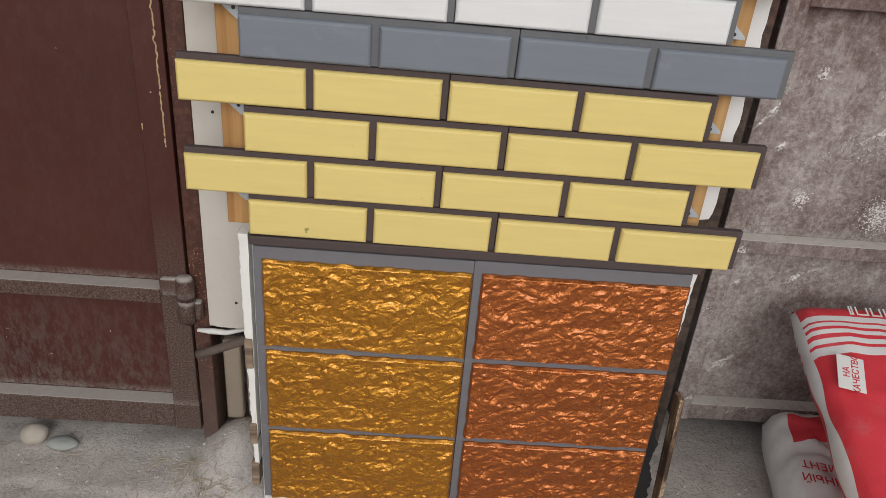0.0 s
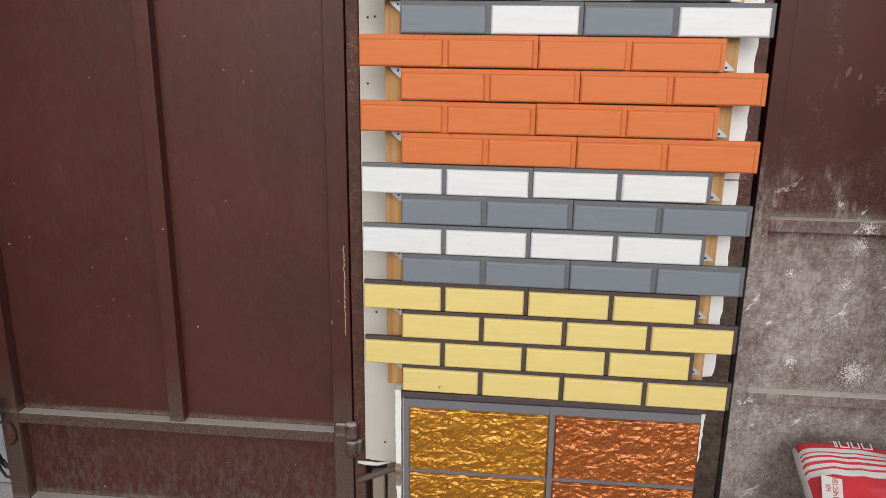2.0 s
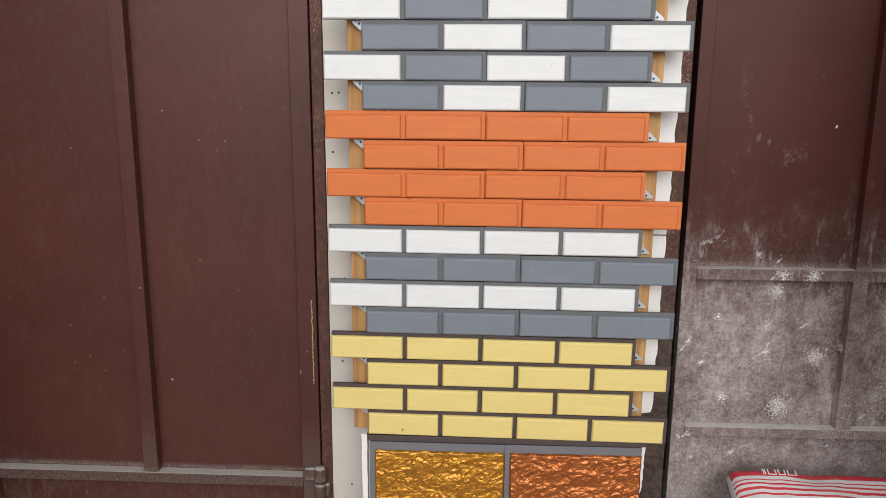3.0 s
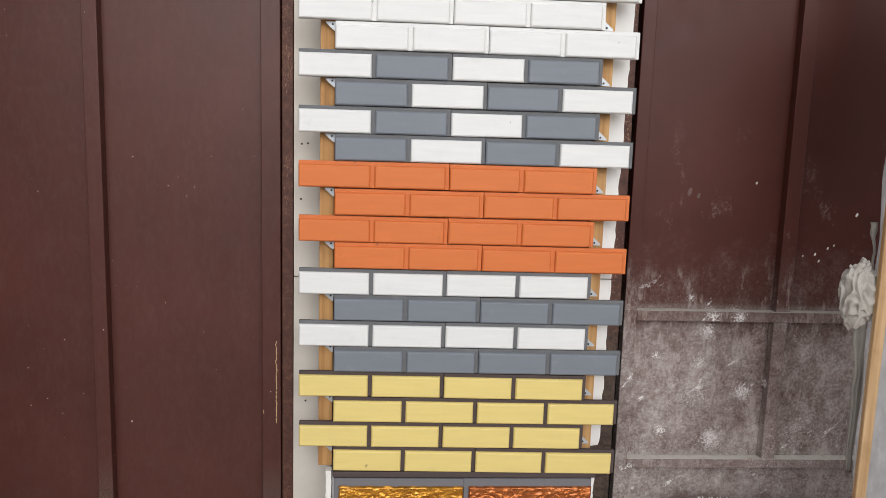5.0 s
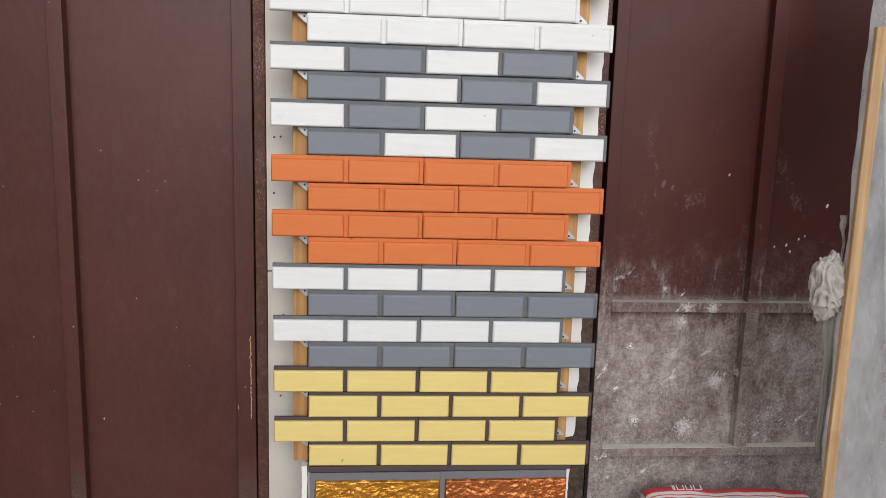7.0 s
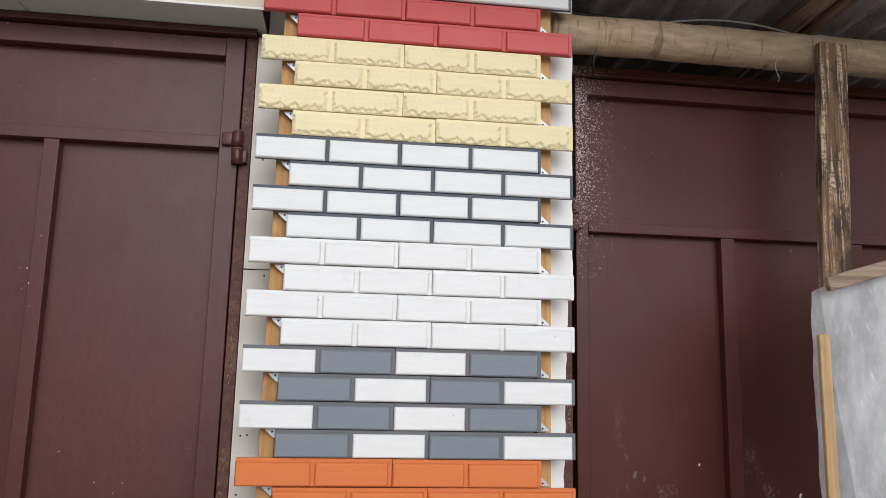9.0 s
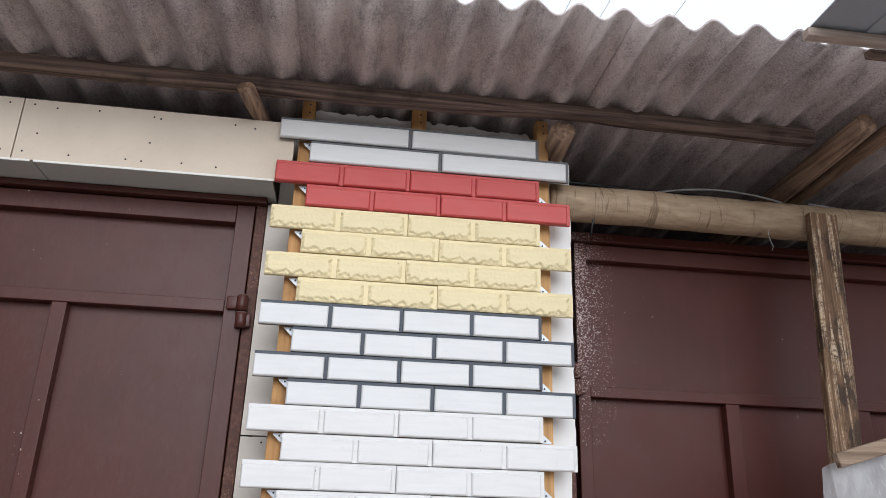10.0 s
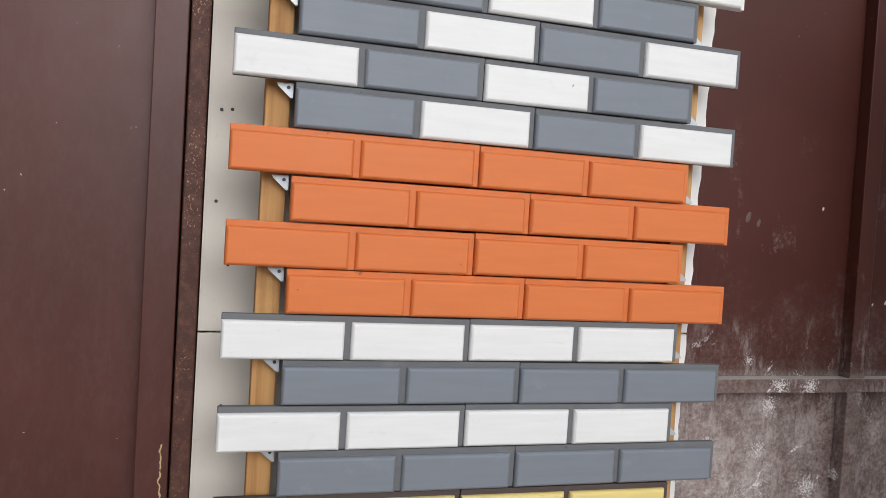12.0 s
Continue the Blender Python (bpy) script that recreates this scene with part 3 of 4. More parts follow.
left = gate_leaf("gate_leaf", "dark brown painted steel gate leaf, dusty ledges", GATE_L, -1.570, -0.493, -0.030, 2.646, 1.18, 1.22,
                 [(-0.027, 0.037), (0.294, 0.327), (2.299, 2.336), (2.587, 2.644)], [(-1.040, -0.997, 0.327, 2.299)], 0.055)
hinge(left, -0.492, 1.168, 0.318, GATE_L)
hinge(left, -0.492, 1.168, 2.300, GATE_L)
lock = bmesh.new()
bmesh.ops.create_icosphere(lock, subdivisions=3, radius=1.0)
for v in lock.verts:
    k = 1 + 0.22 * noise.noise(v.co * 2.6)
    v.co = Vector((-1.537 + v.co.x * 0.017 * k, 1.168 + v.co.y * 0.016 * k, 0.262 + v.co.z * 0.036 * k))
part("latch", lock, RUST, left, "rusty gate latch", True)
# long scratches through the paint
sc = bmesh.new()
for i in range(150):
    z = 0.63 + 0.0017 * i
    x = -0.506 + 0.004 * noise.noise(Vector((0, 0, i * 0.13))) + 0.0012 * noise.noise(Vector((3, 0, i * 0.7)))
    w = 0.0011 + 0.0013 * noise.noise(Vector((7, 0, i * 0.24)))
    if w > 0.0005:
        box(sc, x - w, x + w, 1.1791, 1.1798, z, z + 0.00175)
part("scratch", sc, SCRATCH, left, "ochre scratch through the brown paint")
sc = bmesh.new()
for i in range(3):
    box(sc, -0.545, -0.543, 1.1791, 1.1798, 0.66 + 0.004 * i, 0.6635 + 0.004 * i)
part("scratch", sc, SCRATCH, left, "ochre scratch through the brown paint")

lf = thing("door_1", (-0.48, 1.21, GROUND), "rust-speckled brown steel frame round the gate", "door frame", kind="structure")
part("jamb", B(-0.490, -0.4575, 1.186, 1.262, GROUND, 2.650, bevel=0.003), RUST, lf)
part("head", B(-1.70, -0.4575, 1.160, 1.262, 2.650, 2.671, bevel=0.003), GATE_L, lf)


def turned_leaf(label, x0, y_in, y_out, zb, zt):
    """A leaf swung out at a right angle, its framed side facing +x."""
    g = thing("gate_leaf", (x0, (y_in + y_out) / 2, zb), label, "gate", "steel garage gate leaves")
    xb = x0 - 0.040
    part("skin", B(xb - 0.003, xb, y_out + 0.004, y_in - 0.004, zb + 0.004, zt - 0.004), GATE_L, g)
    for y in (y_out, y_in - 0.05):
        part("stile", B(xb + 0.001, x0, y, y + 0.05, zb, zt, bevel=0.002), GATE_L, g)
    for z0, z1 in ((zb + 0.003, 0.037), (0.294, 0.327), (2.299, 2.336), (2.587, zt - 0.002)):
        part("rail", B(xb + 0.001, x0 - 0.002, y_out + 0.051, y_in - 0.051, z0, z1, bevel=0.002), GATE_L, g)
    br = box(bmesh.new(), x0 + 0.001, x0 + 0.048, y_in - 0.055, y_in - 0.018, 0.315, 0.385, bevel=0.004)
    tube(br, [(x0 + 0.058, y_in - 0.036, 0.33), (x0 + 0.058, y_in - 0.036, 0.40)], 0.012, 10, 0.2)
    part("latch_bracket", br, RUST, g, "dusty rust-flecked latch bracket")
    return g


turned_leaf("dark brown steel gate leaf standing open", -1.598, 1.152, 0.16, -0.030, 2.646)
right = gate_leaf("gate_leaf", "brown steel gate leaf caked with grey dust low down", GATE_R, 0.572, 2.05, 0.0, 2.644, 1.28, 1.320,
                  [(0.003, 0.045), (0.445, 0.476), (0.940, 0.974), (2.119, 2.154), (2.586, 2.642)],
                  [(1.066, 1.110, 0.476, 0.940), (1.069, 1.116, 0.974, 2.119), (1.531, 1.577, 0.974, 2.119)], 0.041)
hinge(right, 0.558, 1.252, 2.168)
rf = thing("door_2", (0.54, 1.30, GROUND), "speckled dark brown steel frame round the gate", "door frame", kind="structure")
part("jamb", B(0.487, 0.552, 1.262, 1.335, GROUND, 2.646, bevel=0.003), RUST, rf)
part("head", B(0.513, 2.125, 1.264, 1.335, 2.648, 2.679, bevel=0.003), GATE_R, rf)
part("far_jamb", B(2.06, 2.125, 1.266, 1.335, GROUND, 2.646, bevel=0.003), GATE_R, rf)

# ---- boards on the pier ----
BY, LY = 1.100, 1.185
SHEETS = "plasterboard sheets on the pier"
tl = torn((-0.338, 2.962), (-0.02, 2.956), 0.009, 0.010, 1)
tr = torn((0.02, 2.958), (0.37, 2.940), 0.012, 0.010, 2)
tr2 = torn((0.385, 2.905), (0.507, 2.845), 0.012, 0.012, 3)
up = [(-0.338, 1.930)] + tl + tr + tr2 + torn((0.507, 2.82), (0.503, 1.930), 0.003, 0.025, 4)
solo("plasterboard_sheet", slab(bmesh.new(), up, BY, BY + 0.012), BOARD, "pale plasterboard sheet with a torn upper edge", "board", SHEETS)
mid = [(-0.338, 1.107), (-0.338, 1.926)] + torn((0.490, 1.926), (0.470, 1.107), 0.004, 0.02, 5)
solo("plasterboard_sheet", slab(bmesh.new(), mid, BY, BY + 0.012), BOARD, "pale plasterboard sheet with a frayed white edge", "board", SHEETS)
low = [(-0.338, 0.545), (-0.338, 1.103)] + torn((0.470, 1.103), (0.464, 0.612), 0.005, 0.02, 6) + torn((0.460, 0.600), (0.425, 0.596), 0.004, 0.01, 16) + [(0.425, 0.545)]
solo("plasterboard_sheet", slab(bmesh.new(), low, BY, BY + 0.012), BOARD, "stained plasterboard sheet behind the yellow panels", "board", SHEETS)
st = [(-0.4550, 1.942), (-0.4550, 2.655), (-0.425, 2.655), (-0.425, 2.90), (-0.342, 2.90), (-0.342, 1.942)]
ls1 = solo("plasterboard_strip", slab(bmesh.new(), st, LY, LY + 0.012), BOARD, "narrow pale plasterboard strip beside the gate frame", "board", SHEETS)
st = [(-0.4550, 1.083)] + torn((-0.4550, 1.938), (-0.342, 1.938), 0.0012, 0.01, 41) + [(-0.342, 1.083)]
ls2 = solo("plasterboard_strip", slab(bmesh.new(), st, LY, LY + 0.012), BOARD, "narrow pale plasterboard strip with screw holes", "board", SHEETS)
st = torn((-0.342, 0.238), (-0.4570, 0.246), 0.004, 0.008, 42) + torn((-0.4550, 1.079), (-0.342, 1.079), 0.0012, 0.01, 43)
ls3 = solo("plasterboard_strip", slab(bmesh.new(), st, LY, LY + 0.012), BOARD, "narrow plasterboard strip with a broken lower edge", "board", SHEETS)
# broken lip and torn strips of gypsum
lip = bmesh.new()
tube(lip, [(-0.478, 1.172, 0.243), (-0.45, 1.174, 0.240), (-0.42, 1.176, 0.238), (-0.385, 1.178, 0.246)], [0.004, 0.0065, 0.006, 0.003], 8, 0.6)
solo("gypsum_lip", lip, GYPSUM, "broken white gypsum edge under the sheet", "board scrap", smooth=True)
strip = torn((-0.336, 0.02), (-0.342, 0.555), 0.003, 0.009, 7) + torn((-0.326, 0.555), (-0.327, 0.02), 0.001, 0.02, 8)
solo("gypsum_strip", slab(bmesh.new(), strip, 1.012, 1.040), GYPSUM, "torn white gypsum strip beside the stone panel", "board scrap")
for z0, z1 in ((0.28, 0.345), (0.10, 0.15), (-0.01, 0.05)):
    solo("timber_scrap", B(-0.342, -0.327, 1.008, 1.040, z0, z1, bevel=0.003), CROSSWOOD, "short wooden packing block beside the stone panel", "timber", "packing blocks")
bm = bmesh.new()
tube(bm, [(-0.33, 1.16, 0.252), (-0.39, 1.15, 0.235), (-0.44, 1.15, 0.212), (-0.475, 1.148, 0.198)], 0.009, 10, 0.25)
solo("steel_rod", bm, STEEL, "rusty ribbed steel rod sticking out of the pier", "rod", smooth=True)
solo("broken_block", B(-0.447, -0.409, 1.222, 1.246, -0.03, 0.185, bevel=0.006), BLOCK, "broken beige block at the pier's foot", "block")

# screws in the boards
screw_bm = bmesh.new()
tube(screw_bm, [(0, 0.002, 0), (0, -0.0008, 0), (0, -0.0014, 0)], [0.0030, 0.0030, 0.0022], 10)
SCREW = mesh_of(screw_bm, "screw")
SCREW.materials.append(BLACK)


def screws(board, y, places):
    for x, z in places:
        s = part("screw", SCREW, BLACK, board)
        s.location = (x, y, z)


screws(ls1, LY, [(-0.44, 1.975), (-0.42, 2.27), (-0.44, 2.44), (-0.43, 2.12)])
screws(ls2, LY, [(-0.395, 1.923), (-0.433, 1.469), (-0.415, 1.471), (-0.41, 1.20), (-0.435, 1.31), (-0.42, 1.72)])
screws(ls3, LY, [(-0.40, 0.305), (-0.42, 0.70), (-0.425, 0.58), (-0.41, 0.95)])

# ---- battens ----
for x0, x1, z0, z1, m in ((-0.367, -0.328, 0.555, 2.978, PINE), (-0.020, 0.026, 0.56, 2.978, PINE), (0.386, 0.424, 0.555, 2.972, PINE2)):
    b = solo("batten", B(x0, x1, 1.050, 1.0985, z0, z1, bevel=0.0015), m, "fresh sawn pine batten screwed upright to the pier", "batten", "upright battens")
    screws(b, 1.050, [((x0 + x1) / 2 + 0.004, z) for z in (2.952, 2.925)])

# ---- brick-look panels ----
PITCH, ROW, BW, BH = 0.2015, 0.0725, 0.1905, 0.0610
LEFT, HALF, Z31, FACE = -0.42, 0.0953, 0.56, 1.0


def brick_mesh(w, name):
    """A brick face with a rounded chamfer, 9 mm proud, from x 0 and z 0."""
    bm = bmesh.new()
    prof = ((0.0, 0.010), (0.0003, 0.0050), (0.0016, 0.0024), (0.0036, 0.0005), (0.0050, 0.0))
    rings = []
    for inset, y in prof:
        rings.append([bm.verts.new(p) for p in ((inset, y, inset), (w - inset, y, inset), (w - inset, y, BH - inset), (inset, y, BH - inset))])
    for a, b in zip(rings, rings[1:]):
        for i in range(4):
            bm.faces.new((a[i], a[(i + 1) % 4], b[(i + 1) % 4], b[i]))
    bm.faces.new(rings[-1])
    return mesh_of(bm, name)


def hewn_mesh(w, seed):
    """A brick face with a chipped border."""
    bm = bmesh.new()
    nx, nz = 64, 22
    grid = []
    for j in range(nz + 1):
        line = []
        for i in range(nx + 1):
            x, z = w * i / nx, BH * j / nz
            n1 = noise.noise(Vector((x * 55, seed * 7.3, 1)))
            n2 = noise.noise(Vector((x * 150, z * 150, seed)))
            lowd = z - (0.0100 + 0.011 * n1 + 0.004 * noise.noise(Vector((x * 210, seed, 5))))
            d = min(lowd, (BH - z) - 0.002, x - (0.006 + 0.005 * noise.noise(Vector((z * 80, seed, 3)))), (w - x) - (0.007 + 0.006 * noise.noise(Vector((z * 80, seed, 9)))))
            k = min(1, max(0, d / 0.0016))
            y = 0.0075 * (1 - k) * (0.75 + 0.6 * n2) + 0.0008 * n2
            if i in (0, nx) or j in (0, nz):
                y = 0.011
            line.append(bm.verts.new((x, y, z)))
        grid.append(line)
    for a, b in zip(grid, grid[1:]):
        for i in range(nx):
            bm.faces.new((a[i], a[i + 1], b[i + 1], b[i]))
    return mesh_of(bm, "hewn_brick", True)


def backing_mesh(w):
    """The joint-coloured board behind two bricks: a joint above and past each brick."""
    bm = bmesh.new()
    box(bm, 0.0, w, 0.0092, 0.0215, 0.0, ROW - 0.0020, bevel=0.0014)
    return mesh_of(bm, "backing")


BRICK1 = brick_mesh(BW, "brick")
BRICK2 = brick_mesh(BW + PITCH, "long_brick")
HEWN = [hewn_mesh(BW, s) for s in range(6)]
BACK = backing_mesh(2 * PITCH - 0.0009)

ROWS_OF = ([("long", (COOLWHITE,), G_GREY, "pale grey facade panel with one long smooth brick, grey joints")] * 2
           + [("std", (RED,), RED, "brick-red moulded facade panel of two bricks, red joints")] * 2
           + [("hewn", (CREAM,), CREAM, "cream facade panel of two chipped rustic bricks")] * 4
           + [("std", (COOLWHITE,), G_DARK, "white facade panel of two bricks with dark grey joints")] * 4
           + [("std", (WHITE,), WHITE, "all-white facade panel of two smooth bricks")] * 4
           + [("std", (WHITE, GREY), G_GREY, "facade panel with one white and one slate-grey brick")] * 4
           + [("std", (ORANGE,), ORANGE, "orange terracotta facade panel of two smooth bricks")] * 4
           + [("std", (WHITE,), G_GREY, "white facade panel of two bricks with grey joints"), ("std", (GREY,), G_GREY, "slate-grey facade panel of two smooth bricks")] * 2
           + [("std", (YELLOW,), G_BROWN, "straw-yellow facade panel of two bricks with brown joints")] * 4)


def own_material(ob, mat):
    ob.material_slots[0].link = "OBJECT"
    ob.material_slots[0].material = mat


for me in (BRICK1, BRICK2, BACK, *HEWN):
    me.materials.append(WHITE)
rng = random.Random(11)
for r, (kind, mats, joint, label) in enumerate(ROWS_OF):
    sag_r = 0.007 * max(0, (r - 19) / 12)  # the lower courses hang a little to the right
    for h in range(2):
        x = LEFT + (HALF if r % 2 else 0) + h * 2 * PITCH - 0.003 + 0.0065 * r / 31
        z = Z31 + (31 - r) * ROW - sag_r * (x - LEFT) / 0.8
        root = thing("facade_panel", (x, FACE, z), label, "facade panel", "brick-look facade panels on battens")
        root.matrix_basis = pose(x, FACE + rng.uniform(-0.0006, 0.0012), z + rng.uniform(-0.0008, 0.0006), rng.uniform(-0.3, 0.3), rng.uniform(-0.12, 0.12) + math.degrees(sag_r / 0.8), rng.uniform(-0.15, 0.15))
        bk = new("backing", BACK)
        own_material(bk, joint)
        bk.parent = root
        n = 1 if kind == "long" else 2
        for i in range(n):
            me = BRICK2 if kind == "long" else rng.choice(HEWN) if kind == "hewn" else BRICK1
            b = new("brick", me)
            if len(mats) == 2:
                own_material(b, mats[(i + r) % 2])
            else:
                own_material(b, mats[0])
            b.parent = root
            b.location = (i * PITCH, 0, 0)

# mounting plates showing at the panels' ends
plate = bmesh.new()
slab(plate, [(0, 0), (-0.026, 0), (-0.024, -0.005), (-0.004, -0.023), (0, -0.023)], 0.0, 0.0015)
tube(plate, [(-0.0075, 0.001, -0.007), (-0.0075, -0.001, -0.007)], 0.0040, 10)
PLATE = mesh_of(plate, "mounting_plate")
PLATE.materials.append(ZINC)
hole = bmesh.new()
tube(hole, [(-0.0075, 0.0, -0.007), (-0.0075, -0.0022, -0.007)], 0.0029, 10)
HOLE = mesh_of(hole, "screw_head")
HOLE.materials.append(BLACK)


def plate_at(m):
    root = new("mounting_plate", PLATE)
    root.matrix_basis = m
    tagged(root, "galvanised steel mounting plate screwed to the batten", "bracket", "mounting plates")
    s = new("screw_head", HOLE)
    s.parent = root


for r in range(1, 32):
    z = Z31 + (31 - r) * ROW
    if r % 2:
        plate_at(pose(LEFT + HALF - 0.001, 1.0300, z + ROW - 0.002))
    else:
        m = pose(LEFT + 4 * PITCH + 0.001, 1.0300, z + 0.001) @ Matrix.Rotation(math.pi, 4, "Y")
        plate_at(m)

# ---- stone panels at the foot ----
STW, STH, ST0 = 0.3560, 0.1745, 0.5105


def creased(u, v, seed):
    """Piecewise flat heights over a lattice, with sharp creases."""
    i, j = math.floor(u), math.floor(v)
    a, b = u - i, v - j

    def h(p, q):
        return noise.cell(Vector((p + 0.5, q + 0.5, seed + 0.5)))

    if (i + j) % 2:
        if a + b < 1:
            return h(i, j) + a * (h(i + 1, j) - h(i, j)) + b * (h(i, j + 1) - h(i, j))
        return h(i + 1, j + 1) + (1 - a) * (h(i, j + 1) - h(i + 1, j + 1)) + (1 - b) * (h(i + 1, j) - h(i + 1, j + 1))
    if a > b:
        return h(i, j) + a * (h(i + 1, j) - h(i, j)) + b * (h(i + 1, j + 1) - h(i + 1, j))
    return h(i, j) + b * (h(i, j + 1) - h(i, j)) + a * (h(i + 1, j + 1) - h(i, j + 1))


def stone_mesh(seed):
    """A hewn face of creased facets that run slantwise."""
    bm = bmesh.new()
    nx, nz = 250, 124
    grid = []
    for j in range(nz + 1):
        line = []
        for i in range(nx + 1):
            x, z = STW * i / nx, STH * j / nz
            wp = noise.noise_vector(Vector((x * 22, seed * 3.7, z * 34)))
            wq = noise.noise_vector(Vector((x * 60, seed * 1.7, z * 80)))
            u = x * 0.94 + z * 0.34 + 0.012 * wp.x + 0.004 * wq.x
            v = z * 0.94 - x * 0.30 + 0.009 * wp.z + 0.003 * wq.z
            r1 = 1 - 2 * abs(noise.noise(Vector((u * 34, seed * 5.1, v * 44))))
            r2 = 1 - 2 * abs(noise.noise(Vector((u * 86, seed * 2.3 + 9, v * 112))))
            h = 0.0019 * creased(u / 0.030, v / 0.021, seed) + 0.0017 * creased(u / 0.0115 + 7, v / 0.0080, seed + 20) + 0.0013 * r1 + 0.0008 * r2
            d = min(x, STW - x, z, STH - z)
            k = min(1, d / 0.0035)
            y = -(0.0030 + 0.0045 * k + h * (0.25 + 0.75 * k))
            wob = 0.0022 * (1 - k) * noise.noise(Vector((x * 40, z * 40, seed)))
            line.append(bm.verts.new((x + wob, min(y, 0.002), z + wob)))
        grid.append(line)
    for a, b in zip(grid, grid[1:]):
        for i in range(nx):
            bm.faces.new((a[i], a[i + 1], b[i + 1], b[i]))
    rim = [grid[0][i] for i in range(nx + 1)] + [grid[j][nx] for j in range(1, nz + 1)] + [grid[nz][i] for i in range(nx - 1, -1, -1)] + [grid[j][0] for j in range(nz - 1, 0, -1)]
    low_r = [bm.verts.new((v.co.x, 0.012, v.co.z)) for v in rim]
    for i in range(len(rim)):
        k = (i + 1) % len(rim)
        bm.faces.new((rim[i], rim[k], low_r[k], low_r[i]))
    return mesh_of(bm, "hewn_stone")


STONE_A = stone_mesh(1)
STONE_B = stone_mesh(2)
for me in (STONE_A, STONE_B):
    me.materials.append(GOLD)
for col, (x0, me, mat, lab) in enumerate(((-0.305, STONE_A, GOLD, "gold metallic stone-look facade panel, grey joint edge"), (0.0665, STONE_B, COPPER, "copper metallic stone-look facade panel, grey joint edge"))):
    for row in range(3):
        zt = ST0 - row * 0.1865
        root = thing("stone_panel", (x0 - 0.014, 1.012, zt - STH), lab, "facade panel", "stone-look facade panels at the foot")
        root.matrix_basis = pose(x0 - 0.014, 1.012, zt - STH, 0, random.uniform(-0.2, 0.2), 0)
        bm = bmesh.new()
        box(bm, 0.0, 0.3705, 0.0, 0.020, -0.002, STH + (0.023 if row == 0 else 0.0115), bevel=0.0015)
        bk = new("backing", mesh_of(bm, "backing"))
        bk.data.materials.append(G_STONE)
        bk.parent = root
        s = new("stone_face", me)
        own_material(s, mat)
        s.parent = root
        s.location = (0.014, 0.0, 0)
solo("starter_strip", B(-0.322, 0.432, 1.0035, 1.030, 0.5400, 0.5560, bevel=0.002), G_BROWN, "dark brown metal starter strip under the yellow panels", "trim")
solo("backing_board", B(-0.325, 0.424, 1.0325, 1.0405, GROUND, 0.545), BOARD_R, "white backing board behind the stone panels", "board")

# torn felt, post and plank beside the stone panels
felt = [(0.425, -0.07), (0.425, 0.30)]
for i in range(75):
    z = 0.30 - 0.005 * i
    felt.append((0.437 + 0.035 * i / 74 + 0.010 * noise.noise(Vector((z * 22, 1, 0))) + 0.005 * noise.noise(Vector((z * 80, 5, 0))), z))
strip = [(0.426, 0.545), (0.436, 0.545)] + torn((0.435, 0.52), (0.430, 0.40), 0.003, 0.012, 51) + [(0.426, 0.39)]
solo("gypsum_strip", slab(bmesh.new(), strip, 1.026, 1.040), GYPSUM, "torn white gypsum edge beside the copper panel", "board scrap")
solo("roofing_felt", slab(bmesh.new(), felt, 1.055, 1.062), FELT, "torn black roofing felt hanging beside the stone panel", "felt")
bm = B(0.0, 0.010, -0.014, 0.014, 0.0, 0.33, bevel=0.002)
ob = solo("offcut_board", bm, OLDPLANK, "thin dark offcut board leaning by the gate frame", "board")
ob.matrix_basis = pose(0.486, 1.050, GROUND, 0, -3.0, 8)

# ---- fascia and soffit over the left gate ----
fas = thing("plasterboard_fascia", (-1.2, 1.03, 2.672), "beige plasterboard boxing above the brown gate", "fascia")
fa = part("fascia_board", slab(bmesh.new(), [(-1.174, 2.674), (-1.174, 2.872), (-0.379, 2.868), (-0.379, 2.674)], 1.028, 1.040), FASCIA, fas)
fb = part("fascia_board", slab(bmesh.new(), [(-2.4, 2.674), (-2.4, 2.876), (-1.178, 2.873), (-1.178, 2.674)], 1.028, 1.040), FASCIA, fas)
part("soffit_board", B(-1.115, -0.432, 1.041, 1.230, 2.6725, 2.683), SOFFIT, fas, "green-grey plasterboard soffit")
part("soffit_board", B(-2.4, -1.119, 1.041, 1.230, 2.6720, 2.6825), SOFFIT, fas, "green-grey plasterboard soffit")
for x0, x1, sd in ((-1.112, -0.380, 31), (-2.0, -1.122, 32)):
    e = torn((x0, 2.6745), (x1, 2.6745), 0.0012, 0.02, sd)
    part("torn_paper_edge", slab(bmesh.new(), [(x0, 2.668)] + e + [(x1, 2.668)], 1.0262, 1.0276), GYPSUM, fas, "white torn paper edge")


def fascia_screws(board, pts):
    for x, z in pts:
        s = new("screw", SCREW)
        s.parent = board
        s.location = (x, 1.028, z)


fascia_screws(fa, [(-1.145, 2.855), (-1.08, 2.848), (-0.96, 2.852), (-0.80, 2.847), (-0.78, 2.843), (-0.56, 2.845), (-0.50, 2.838), (-1.15, 2.70), (-1.02, 2.698), (-0.86, 2.70), (-0.815, 2.698), (-0.70, 2.702), (-0.60, 2.698), (-1.12, 2.76), (-0.80, 2.76)])
fascia_screws(fb, [(-1.215, 2.855), (-1.21, 2.70), (-1.4, 2.85), (-1.4, 2.70)])

# ---- roof ----
WAVE, AMP, EAVE = 0.1225, 0.0215, 0.505
roof = thing("corrugated_roof", (0, 1.2, 2.96), "old stained grey corrugated cement roof sheets", "roof", kind="structure")


